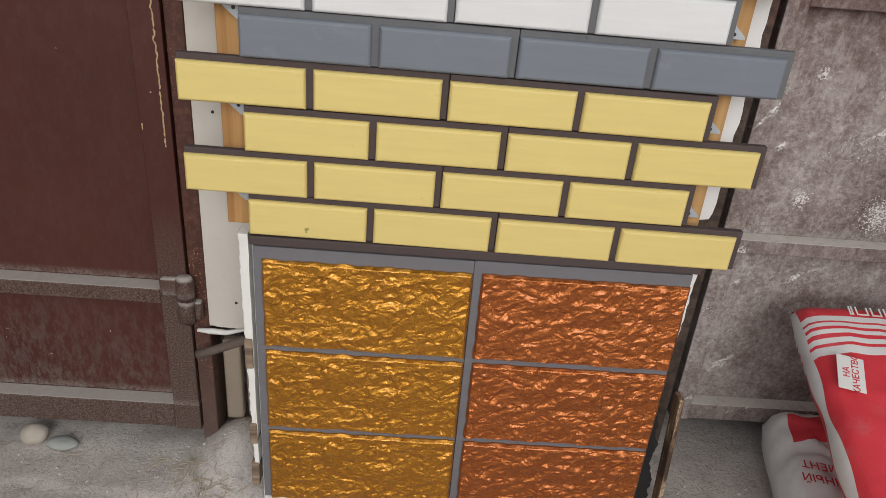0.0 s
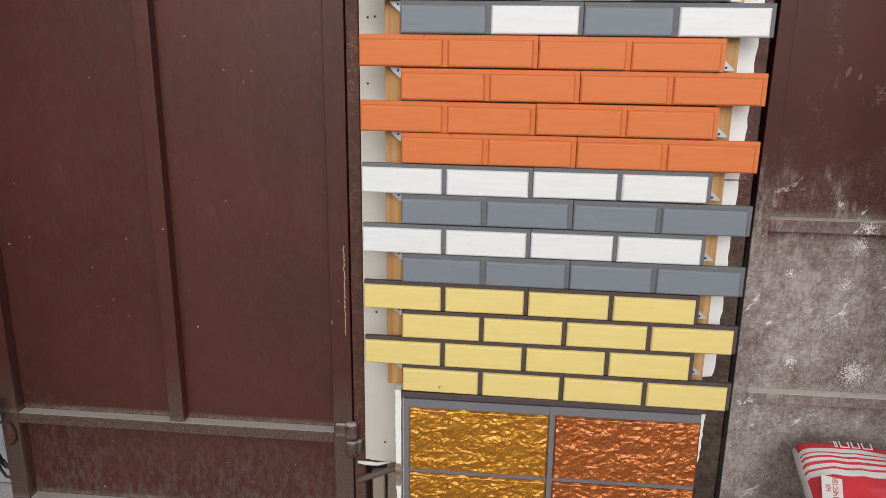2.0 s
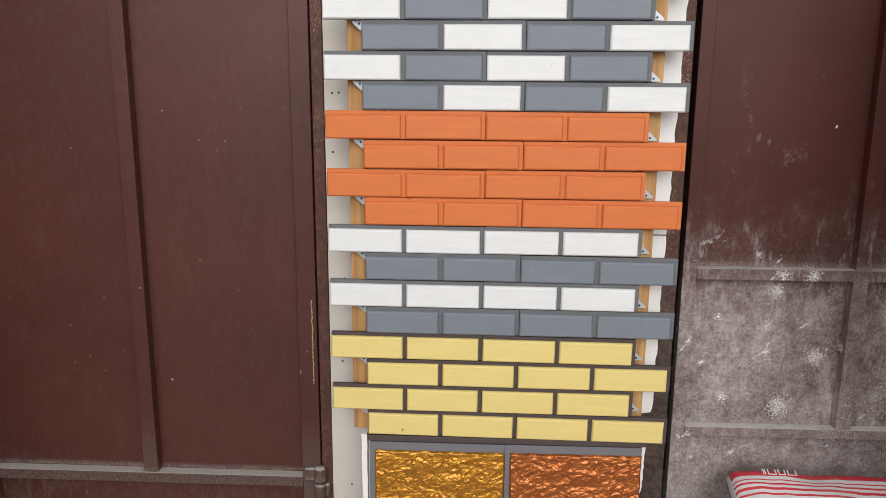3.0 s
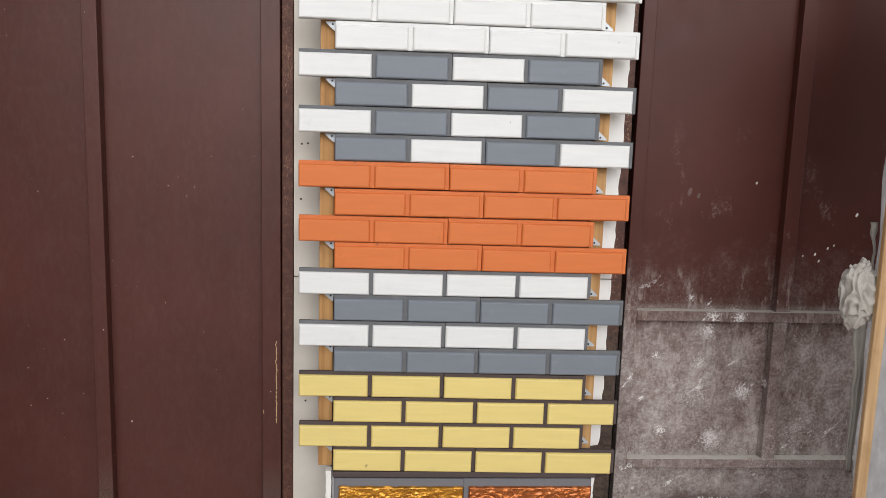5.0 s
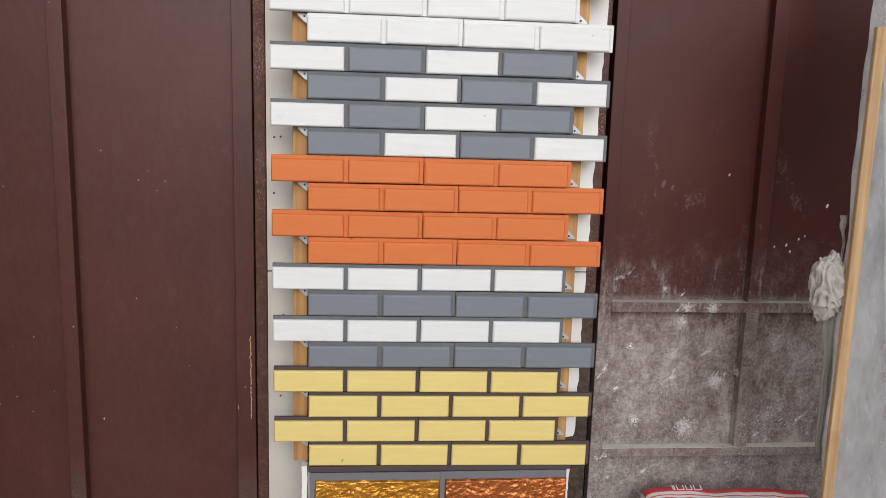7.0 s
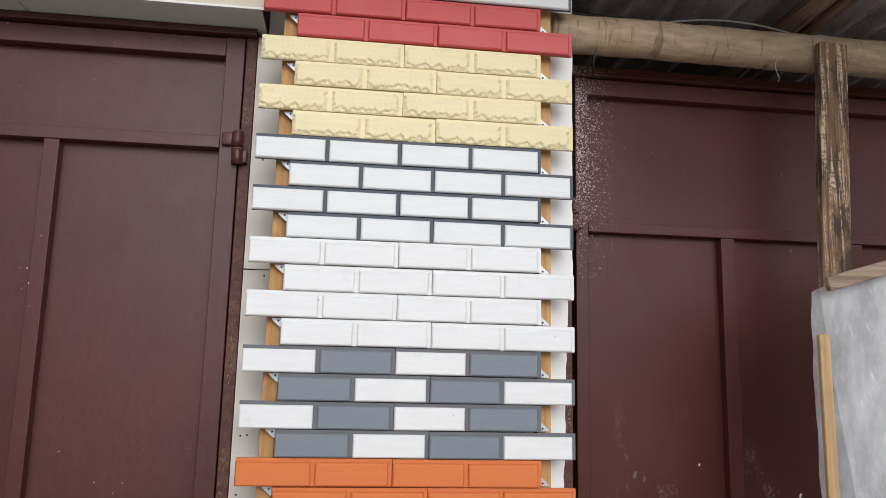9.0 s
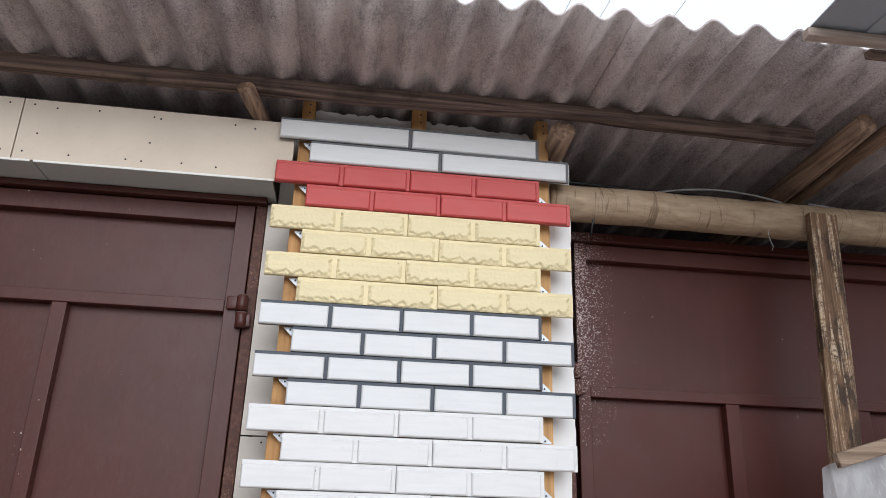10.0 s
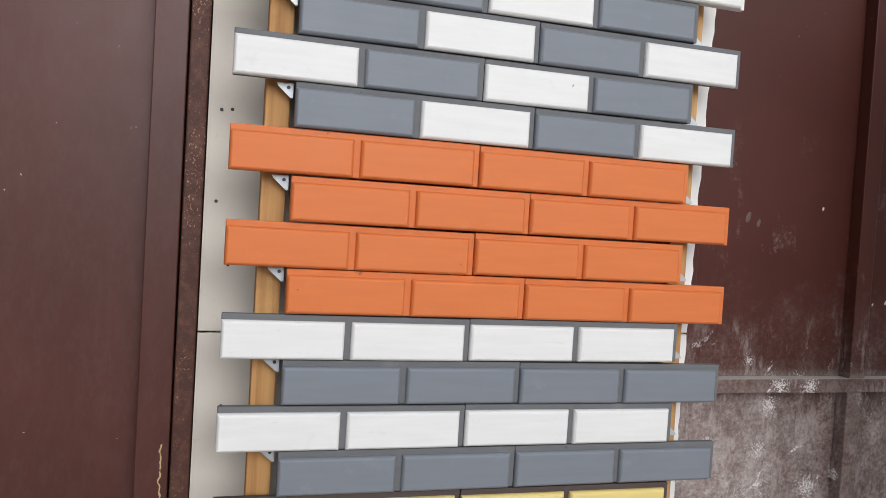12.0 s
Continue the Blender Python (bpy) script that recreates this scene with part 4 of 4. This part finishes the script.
def roof_sheet(x0, x1, lift, y0):
    bm = bmesh.new()
    nx = int((x1 - x0) / WAVE * 12)
    lines = []
    ysr = [y0, y0 + 0.25, y0 + 0.6, 1.4, 2.08]
    for dz in (0.0, 0.0065):
        for y in ysr:
            line = []
            for i in range(nx + 1):
                x = x0 + (x1 - x0) * i / nx
                z = 2.979 + lift + dz + AMP * math.sin(2 * math.pi * (x - 0.247) / WAVE + math.pi / 2) - 0.004 * (y - 0.93)
                line.append(bm.verts.new((x, y + 0.004 * noise.noise(Vector((x * 6, 0, 2))) * (y == y0), z)))
            lines.append(line)
    n = len(ysr)
    for s in (0, n):
        for a, b in zip(lines[s:s + n], lines[s + 1:s + n]):
            for i in range(nx):
                bm.faces.new((a[i], a[i + 1], b[i + 1], b[i]))
    for a, b in ((lines[0], lines[n]), (lines[n - 1], lines[2 * n - 1])):
        for i in range(nx):
            bm.faces.new((a[i], a[i + 1], b[i + 1], b[i]))
    for i in (0, nx):
        for k in range(n - 1):
            bm.faces.new((lines[k][i], lines[k + 1][i], lines[n + k + 1][i], lines[n + k][i]))
    return part("roof_sheet", bm, SLATE, roof, "", True)


for i, x0 in enumerate((-3.20, -2.28, -1.36, -0.40, 0.52, 1.44, 2.36)):
    roof_sheet(x0, x0 + 0.99, 0.0075 if i % 2 else 0.0, EAVE + (0.006 if i % 2 else 0.0))

# purlin, joists and the long log
bm = bmesh.new()
n = 40
lines = []
for i in range(n + 1):
    x = -2.4 + (1.275 + 2.4) * i / n
    zc = 2.936 + 0.006 * noise.noise(Vector((x * 1.2, 3, 0))) + 0.010 * math.exp(-((x - 0.45) / 0.3) ** 2)
    w = 0.024 + 0.003 * noise.noise(Vector((x * 5, 0, 1)))
    h = 0.021 + 0.004 * noise.noise(Vector((x * 3, 7, 1)))
    lines.append([bm.verts.new((x, 0.945 + sy * w, zc + sz * h + 0.002 * noise.noise(Vector((x * 20, sy, sz))))) for sy, sz in ((-1, -0.75), (-0.7, -1), (0.7, -1), (1, -0.7), (1, 1), (-1, 1))])
for a, b in zip(lines, lines[1:]):
    for k in range(6):
        bm.faces.new((a[k], a[(k + 1) % 6], b[(k + 1) % 6], b[k]))
bm.faces.new(lines[0])
bm.faces.new(list(reversed(lines[-1])))
solo("purlin", bm, OLDWOOD, "dark rough-sawn purlin under the corrugated roof", "beam")


def round_joist(a, b, r, label, wob=0.12, mat=None, n=9):
    bm = bmesh.new()
    a, b = Vector(a), Vector(b)
    pts = [a.lerp(b, i / n) for i in range(n + 1)]
    tube(bm, pts, [r * (0.93 if i == 0 else 1 + 0.06 * noise.noise(Vector((i * 0.9, r * 50, 0)))) for i in range(n + 1)], 16, wob, r * 100)
    return solo("round_joist", bm, mat or JOIST, label, "joist", "round roof joists", smooth=True)


round_joist((-0.520, 0.885, 2.892), (-0.33, 1.95, 2.90), 0.024, "knotty brown round joist with a cut end", 0.35)
round_joist((0.446, 0.945, 2.880), (0.46, 2.05, 2.875), 0.038, "brown round joist with a split cut end", 0.5)
round_joist((1.345, 0.775, 2.905), (1.33, 2.05, 2.85), 0.037, "thick brown round joist resting on the log", 0.1)
round_joist((1.47, 0.70, 2.925), (1.40, 2.05, 2.86), 0.026, "darker slim joist beside the thick one", 0.12)
bm = bmesh.new()
n = 44
pts = [(0.44 + 1.9 * i / n, 1.118 + 0.004 * noise.noise(Vector((i * 0.2, 0, 0))), 2.717 - 0.008 * i / n) for i in range(n + 1)]
tube(bm, pts, [0.060 + 0.0025 * noise.noise(Vector((i * 0.8, 5, 0))) for i in range(n + 1)], 22, 0.05)
solo("log_lintel", bm, LOG, "peeled tan log laid over the brown gate", "log", smooth=True)


def wire(name, pts, r, mat, label):
    bm = bmesh.new()
    tube(bm, pts, r, 6)
    return solo(name, bm, mat, label, "wire", smooth=True)


def sag(a, b, d, n=14):
    a, b = Vector(a), Vector(b)
    return [a.lerp(b, i / n) + Vector((0, 0, -4 * d * (i / n) * (1 - i / n))) for i in range(n + 1)]


wire("cable", sag((0.45, 1.26, 2.865), (2.3, 1.26, 2.835), 0.01), 0.006, CABLE, "black cable strung above the log")
wire("cable", sag((0.80, 1.22, 2.815), (1.32, 1.22, 2.832), -0.035), 0.0035, PALEWIRE, "pale thin cable arching above the log")
wire("cable", sag((1.42, 1.22, 2.835), (2.2, 1.22, 2.785), 0.004), 0.004, PALEWIRE, "pale thin cable strung above the log")
wire("wire_hook", [(1.160, 1.058, 2.655), (1.153, 1.056, 2.635), (1.158, 1.056, 2.61), (1.166, 1.057, 2.595), (1.160, 1.058, 2.58)], 0.0008, PALEWIRE, "thin bent wire hanging from the log")
wire("wire_hook", [(0.575, 1.075, 2.65), (0.575, 1.10, 2.62), (0.577, 1.11, 2.60)], 0.003, CABLE, "short dark wire under the log")

# canopy of metal sheet beyond the eave
can = thing("metal_canopy", (1.6, 0.2, 3.0), "grey sheet-metal canopy with a pale edge board", "canopy")
part("edge_board", B(0.950, 2.6, 0.43, 0.46, 2.932, 2.958, bevel=0.004), PALEBOARD, can, "pale weathered edge board")
for i in range(5):
    x0 = 0.965 + 0.34 * i
    bm = bmesh.new()
    box(bm, x0, x0 + 0.334, -0.9, 0.47, 2.966, 2.969)
    box(bm, x0 + 0.15, x0 + 0.185, -0.9, 0.47, 2.960, 2.9655)
    part("metal_sheet", bm, TINROOF, can)
part("lower_board", B(1.15, 2.6, 0.475, 0.50, 2.925, 2.945, bevel=0.003), OLDWOOD, can, "dark board under the canopy edge")
for a, b in (((4.66, 9.55, 9.71), (5.73, 7.81, 11.18)), ((3.42, 10.25, 9.66), (4.48, 8.40, 11.50)), ((2.98, 9.90, 10.00), (3.47, 8.94, 11.01))):
    wire("overhead_line", [Vector(a) - (Vector(b) - Vector(a)) * 6, Vector(b) + (Vector(b) - Vector(a)) * 6], 0.004, CABLE, "thin dark overhead line against the sky")

# ---- plank on the log, film screen, rag ----
ob = solo("prop_plank", B(-0.047, 0.047, -0.016, 0.016, -1.2, 0.0, bevel=0.004), OLDPLANK, "dark weathered plank nailed to the log", "plank")
ob.matrix_basis = pose(1.335, 1.040, 2.712, 0, 2.8, 0)
scr = thing("film_screen", (1.4, 0.74, GROUND), "timber frame hung with dusty milky plastic film", "screen")
part("post", B(1.012, 1.040, 0.702, 0.718, GROUND, 1.770, bevel=0.003), POSTWOOD, scr, "pale sawn post")
part("far_post", B(2.02, 2.06, 0.735, 0.775, GROUND, 2.17, bevel=0.003), PINE2, scr)
cp = B(0.0, 1.02, -0.02, 0.0, -0.018, 0.018, bevel=0.003)
bmesh.ops.transform(cp, matrix=pose(1.046, 0.722, 1.897, 0, -16.5, 0), verts=cp.verts)
part("cross_plank", cp, CROSSWOOD, scr, "weathered cross plank")
bm = bmesh.new()
nx, nz = 110, 170
grid = []
for j in range(nz + 1):
    line = []
    for i in range(nx + 1):
        u, v = i / nx, j / nz
        x = 1.030 + 1.02 * u
        top = 1.890 + (x - 1.046) * 0.296 if x > 1.046 else 1.890 - (1.046 - x) * 0.6
        z = GROUND + 0.01 + (top - GROUND - 0.01) * v
        fold = 0.018 * noise.noise(Vector((x * 6 + z * 1.4, 0.3, z * 1.5))) + 0.007 * (1 - 2 * abs(noise.noise(Vector((x * 9 - z * 3, 2, z * 3.5))))) + 0.005 * noise.noise(Vector((x * 26, 2, z * 9)))
        y = 0.742 + fold * min(1, 0.25 + (1 - v) * 6) + 0.004
        if u < 0.06:
            y += (0.06 - u) * 0.10
            x += 0.010 * noise.noise(Vector((z * 9, 4, 0)))
        line.append(bm.verts.new((x, max(y, 0.7235), z)))
    grid.append(line)
for a, b in zip(grid, grid[1:]):
    for i in range(nx):
        bm.faces.new((a[i], a[i + 1], b[i + 1], b[i]))
part("plastic_film", bm, FILM, scr, "dusty milky plastic film", True)


def crumpled(name, c, size, mat, label, category, seed, sharp=1.0):
    bm = bmesh.new()
    bmesh.ops.create_icosphere(bm, subdivisions=6, radius=1.0)
    for v in bm.verts:
        p = v.co.copy()
        w = noise.noise_vector(p * 1.2 + Vector((seed, 0, 0))) * 0.55
        q = Vector((p.x * 0.8 + w.x, p.y + w.y, p.z * 1.5 + w.z + 0.6 * p.x))
        k = 0.74 + 0.20 * noise.noise(p * 1.0 + Vector((seed, 0, 0)))
        ridge = 1 - abs(noise.noise(q * 1.7 + Vector((0, seed, 0)))) * 2.4
        fine = 1 - abs(noise.noise(q * 3.6 + Vector((0, 0, seed)))) * 2.2
        k += sharp * (0.17 * ridge + 0.045 * fine)
        v.co = Vector((c[0] + p.x * k * size[0], c[1] + p.y * k * size[1], c[2] + p.z * k * size[2]))
    return solo(name, bm, mat, label, category, smooth=True)


rag = crumpled("rag", (0.990, 0.745, 1.146), (0.045, 0.035, 0.086), CLOTH, "crumpled dirty grey rag bundle tied to the post", "rag", 3, 1.55)

tail = bmesh.new()
grid = []
for j in range(41):
    line = []
    for i in range(13):
        u, v = i / 12, j / 40
        z = 1.10 - 0.42 * v
        w = 0.038 * (1 - 0.55 * v) * (1 + 0.25 * noise.noise(Vector((z * 14, 2, 0))))
        fold = 0.010 * noise.noise(Vector((u * 4.5, z * 5, 1))) + 0.005 * noise.noise(Vector((u * 9, z * 16, 6)))
        line.append(tail.verts.new((1.022 - w * (1 - u) + 0.008 * noise.noise(Vector((z * 6, 9, 0))), 0.742 + fold, z)))
    grid.append(line)
for a, b in zip(grid, grid[1:]):
    for i in range(12):
        tail.faces.new((a[i], a[i + 1], b[i + 1], b[i]))
bmesh.ops.solidify(tail, geom=tail.faces[:], thickness=0.0025)
part("tail", tail, CLOTH, rag, "tattered grey cloth tail", True)

knot = bmesh.new()
grid = []
for j in range(25):
    line = []
    for i in range(9):
        u, v = i / 8, j / 24
        z = 1.19 + 0.135 * v
        w = (0.022 - 0.017 * math.sin(math.pi * min(1, v * 1.15))) * (1 + 0.3 * noise.noise(Vector((z * 40, 3, 0))))
        line.append(knot.verts.new((1.016 - w * (1 - u), 0.740 + 0.008 * noise.noise(Vector((u * 5, z * 30, 2))), z)))
    grid.append(line)
for a, b in zip(grid, grid[1:]):
    for i in range(8):
        knot.faces.new((a[i], a[i + 1], b[i + 1], b[i]))
bmesh.ops.solidify(knot, geom=knot.faces[:], thickness=0.003)
part("knotted_strip", knot, CLOTH, rag, "frayed grey cloth strip", True)

# paint flecks on the dusty leaf
for x, z, r in ((1.326, 1.291, 0.006), (1.200, 1.160, 0.0045), (1.214, 1.138, 0.004), (1.240, 1.180, 0.004), (1.260, 1.190, 0.003), (1.159, 1.154, 0.003), (0.985, 1.385, 0.004), (1.337, 2.093, 0.008), (0.770, 1.352, 0.011), (0.800, 1.340, 0.008)):
    bm = bmesh.new()
    bmesh.ops.create_icosphere(bm, subdivisions=2, radius=1.0)
    for v in bm.verts:
        v.co = Vector((x + (v.co.x * 0.7 + 0.3 * v.co.z) * r * (1 + 0.4 * noise.noise(v.co * 2 + Vector((x * 50, 0, 0)))), 1.3198 + v.co.y * 0.0012, z + v.co.z * r * 1.25))
    part("paint_fleck", bm, SMUDGE if r > 0.0075 else PAPER, right, "pale paint fleck", True)


# ---- cement sacks ----
def sack(m, w, l, t, mat, label, seed, crush=0.0):
    bm = bmesh.new()
    n1, n2 = 44, 56
    tops, bots = [], []
    for j in range(n2 + 1):
        a, b = [], []
        for i in range(n1 + 1):
            u, v = 2 * i / n1 - 1, 2 * j / n2 - 1
            e = max(0.0, (1 - abs(u) ** 12) * (1 - abs(v) ** 12)) ** 0.45
            wr = 0.006 * noise.noise(Vector((u * 2.2, v * 2.5, seed))) + (0.004 + crush) * (1 - abs(noise.noise(Vector((u * 4, v * 4, seed + 3)))) * 2)
            x = u * w / 2 * (1 + 0.02 * noise.noise(Vector((v * 3, seed, 1))))
            y = v * l / 2 * (1 + 0.02 * noise.noise(Vector((u * 3, seed, 8))))
            a.append(bm.verts.new((x, y, (t / 2 + wr) * e)))
            rim = i in (0, n1) or j in (0, n2)
            b.append(a[-1] if rim else bm.verts.new((x, y, -(t / 2) * e)))
        tops.append(a)
        bots.append(b)
    for g in (tops, bots):
        for a, b in zip(g, g[1:]):
            for i in range(n1):
                bm.faces.new((a[i], a[i + 1], b[i + 1], b[i]))
    ob = solo("cement_sack", bm, mat, label, "sack", "stacked cement sacks", smooth=True)
    ob.matrix_basis = m
    return ob


def lettering(txt, size, m, mat, parent):
    """Flat letters as a mesh, lying on the parent's upper side."""
    cu = bpy.data.curves.new("lettering", "FONT")
    cu.body, cu.size, cu.extrude = txt, size, 0.0006
    cu.align_x = cu.align_y = "CENTER"
    tmp = bpy.data.objects.new("lettering_curve", cu)
    scene.collection.objects.link(tmp)
    me = bpy.data.meshes.new_from_object(tmp.evaluated_get(bpy.context.evaluated_depsgraph_get()))
    bpy.data.objects.remove(tmp)
    me.materials.clear()
    me.materials.append(mat)
    ob = new("lettering", me)
    ob.parent = parent
    ob.matrix_basis = m
    return ob


TOPSACK = sack_mat("printed_sack_paper", [(0.0, False), (0.06, True), (0.10, False), (0.13, True), (0.16, False), (0.20, True), (0.765, False), (0.795, True), (0.808, False), (0.828, True), (0.84, False), (0.858, True), (0.868, False), (0.886, True), (0.894, False), (0.915, True)])
LOWSACK = sack_mat("printed_sack_paper_low", [(0.0, False), (0.67, True), (0.80, False)], 0.205)
s_low = sack(pose(0.965, 1.00, 0.000, 4, 2, -9), 0.46, 0.44, 0.15, LOWSACK, "white cement sack with red print lying on the ground", 2, 0.010)
sack(pose(1.28, 0.93, 0.005, 2, 0, 10), 0.46, 0.60, 0.14, LOWSACK, "dusty white cement sack beside the lower one", 5, 0.006)
sack(pose(1.10, 0.97, 0.130, 14, 0, -6), 0.42, 0.50, 0.12, LOWSACK, "white cement sack in the middle of the pile", 8, 0.004)
s_top = sack(pose(0.983, 0.915, 0.264, 17, 0, -3), 0.55, 0.60, 0.095, TOPSACK, "red and white striped cement sack on the pile", 9, 0.0015)
lab = bmesh.new()
box(lab, -0.038, 0.038, -0.024, 0.024, 0.0, 0.0012)
lb = part("paper_label", lab, PAPER, s_top, "white printed label")
lb.matrix_basis = pose(-0.230, 0.110, 0.0575, 0, -2, 78)
lettering("НА\nКАЧЕСТВО", 0.0165, pose(0, 0, 0.0016), PRINT, lb)
bars = bmesh.new()
for i, (w0, w1) in enumerate(((-0.05, -0.042), (-0.036, -0.012), (-0.006, 0.014), (0.02, 0.045))):
    box(bars, w0, w1, -0.011, -0.008, 0.0, 0.001)
    box(bars, w0, w0 + 0.003, -0.008, 0.010, 0.0, 0.001)
    box(bars, w1 - 0.003, w1, -0.008, 0.010, 0.0, 0.001)
pb = part("print_mark", bars, PAPER, s_top, "pale print marks")
pb.matrix_basis = pose(-0.13, 0.276, 0.0475)
lettering("ЦЕМЕНТ", 0.027, pose(-0.160, 0.025, 0.0890, 0, 0, 180), PRINT, s_low)
lettering("ИОННЫЙ", 0.027, pose(-0.160, -0.010, 0.0890, 0, 0, 180), PRINT, s_low)

# ---- far edge of the left gate ----
for k in range(5):
    c = Vector((-1.70 + 0.01 * k, 1.345, 0.10 + 0.02 * k))
    pts = [c + Vector((0.07 * math.cos(a * 0.42 + k), 0.02 * math.sin(a * 0.9 + k), (0.10 + 0.012 * k) * math.sin(a * 0.42 + k))) for a in range(16)]
    wire("cable_loop", pts, 0.005, CABLE, "loop of black cable behind the gate edge")

# ---- loose things on the ground ----
def pebble(x, y, sx, sy, sz, mat, label, seed):
    bm = bmesh.new()
    bmesh.ops.create_icosphere(bm, subdivisions=4, radius=1.0)
    for v in bm.verts:
        k = 1 + 0.10 * noise.noise(v.co * 1.3 + Vector((seed, 0, 0)))
        v.co = Vector((x + v.co.x * sx * k, y + v.co.y * sy * k, GROUND + ground_rise(x, y) + sz * 0.86 + v.co.z * sz * k))
    solo("pebble", bm, mat, label, "stone", "pebbles by the gate", smooth=True)


pebble(-0.861, 1.176, 0.029, 0.026, 0.023, PEBBLE, "round pale pebble on the dirt by the gate", 1)
pebble(-0.797, 1.166, 0.034, 0.020, 0.012, PEBBLE2, "flat grey pebble on the dirt by the gate", 2)
wire("wire_ring", [(-1.378 + 0.028 * math.cos(a * 0.3927), 1.165 + 0.024 * math.sin(a * 0.3927), GROUND + 0.004) for a in range(17)], 0.0011, PALEWIRE, "small ring of pale wire lying on the dirt")
bm = bmesh.new()
rng = random.Random(21)
for i in range(2000):
    x, y = rng.uniform(-1.9, 1.0), 1.19 - abs(rng.gauss(0, 0.22))
    if i > 1300:
        x, y = rng.gauss(-0.47, 0.09), rng.gauss(1.07, 0.06)
    if -0.36 < x < 0.5 and y > 0.97 or y > 1.19:
        continue
    r = rng.choice((0.0008, 0.0012, 0.0015, 0.002, 0.002, 0.004)) * rng.uniform(0.7, 1.2)
    m = pose(x, y, GROUND + ground_rise(x, y) + r * 0.3, rng.uniform(0, 360), rng.uniform(0, 360), 0) @ Matrix.Diagonal((r, r * rng.uniform(0.5, 1), r * rng.uniform(0.4, 0.9), 1))
    c0 = [m @ Vector(q) for q in ((1, 0, 0), (-0.9, 0.2, 0), (0.1, 1, 0.1), (-0.2, -0.9, 0), (0.2, 0.1, 1), (0, 0, -0.8))]
    vs = [bm.verts.new(q) for q in c0]
    for f in ((0, 2, 4), (2, 1, 4), (1, 3, 4), (3, 0, 4), (2, 0, 5), (1, 2, 5), (3, 1, 5), (0, 3, 5)):
        bm.faces.new([vs[q] for q in f])
solo("rubble_crumbs", bm, CRUMB, "scattered pale crumbs and chips on the dirt", "rubble", kind="stuff")
bm = bmesh.new()
for i in range(85):
    x, y = rng.gauss(-0.48, 0.08), rng.gauss(1.06, 0.06)
    if i > 62:
        x, y = rng.uniform(-1.6, -0.4), rng.uniform(0.75, 1.15)
    if x > -0.36 or y > 1.185:
        continue
    a, l, c = rng.uniform(0, 6.28), rng.uniform(0.015, 0.075), rng.uniform(-0.35, 0.35)
    p = Vector((x, y, GROUND + ground_rise(x, y) + rng.uniform(0.0005, 0.006)))
    d, q = Vector((math.cos(a), math.sin(a), rng.uniform(-0.05, 0.2))) * l, Vector((-math.sin(a), math.cos(a), 0)) * l * c
    tube(bm, [p + d * (k / 6 - 0.5) + q * (1 - (k / 3 - 1) ** 2) for k in range(7)], rng.uniform(0.0005, 0.0012), 5)
solo("straw_litter", bm, TWIG, "dry straw and twig litter at the pier's foot", "litter", kind="stuff")
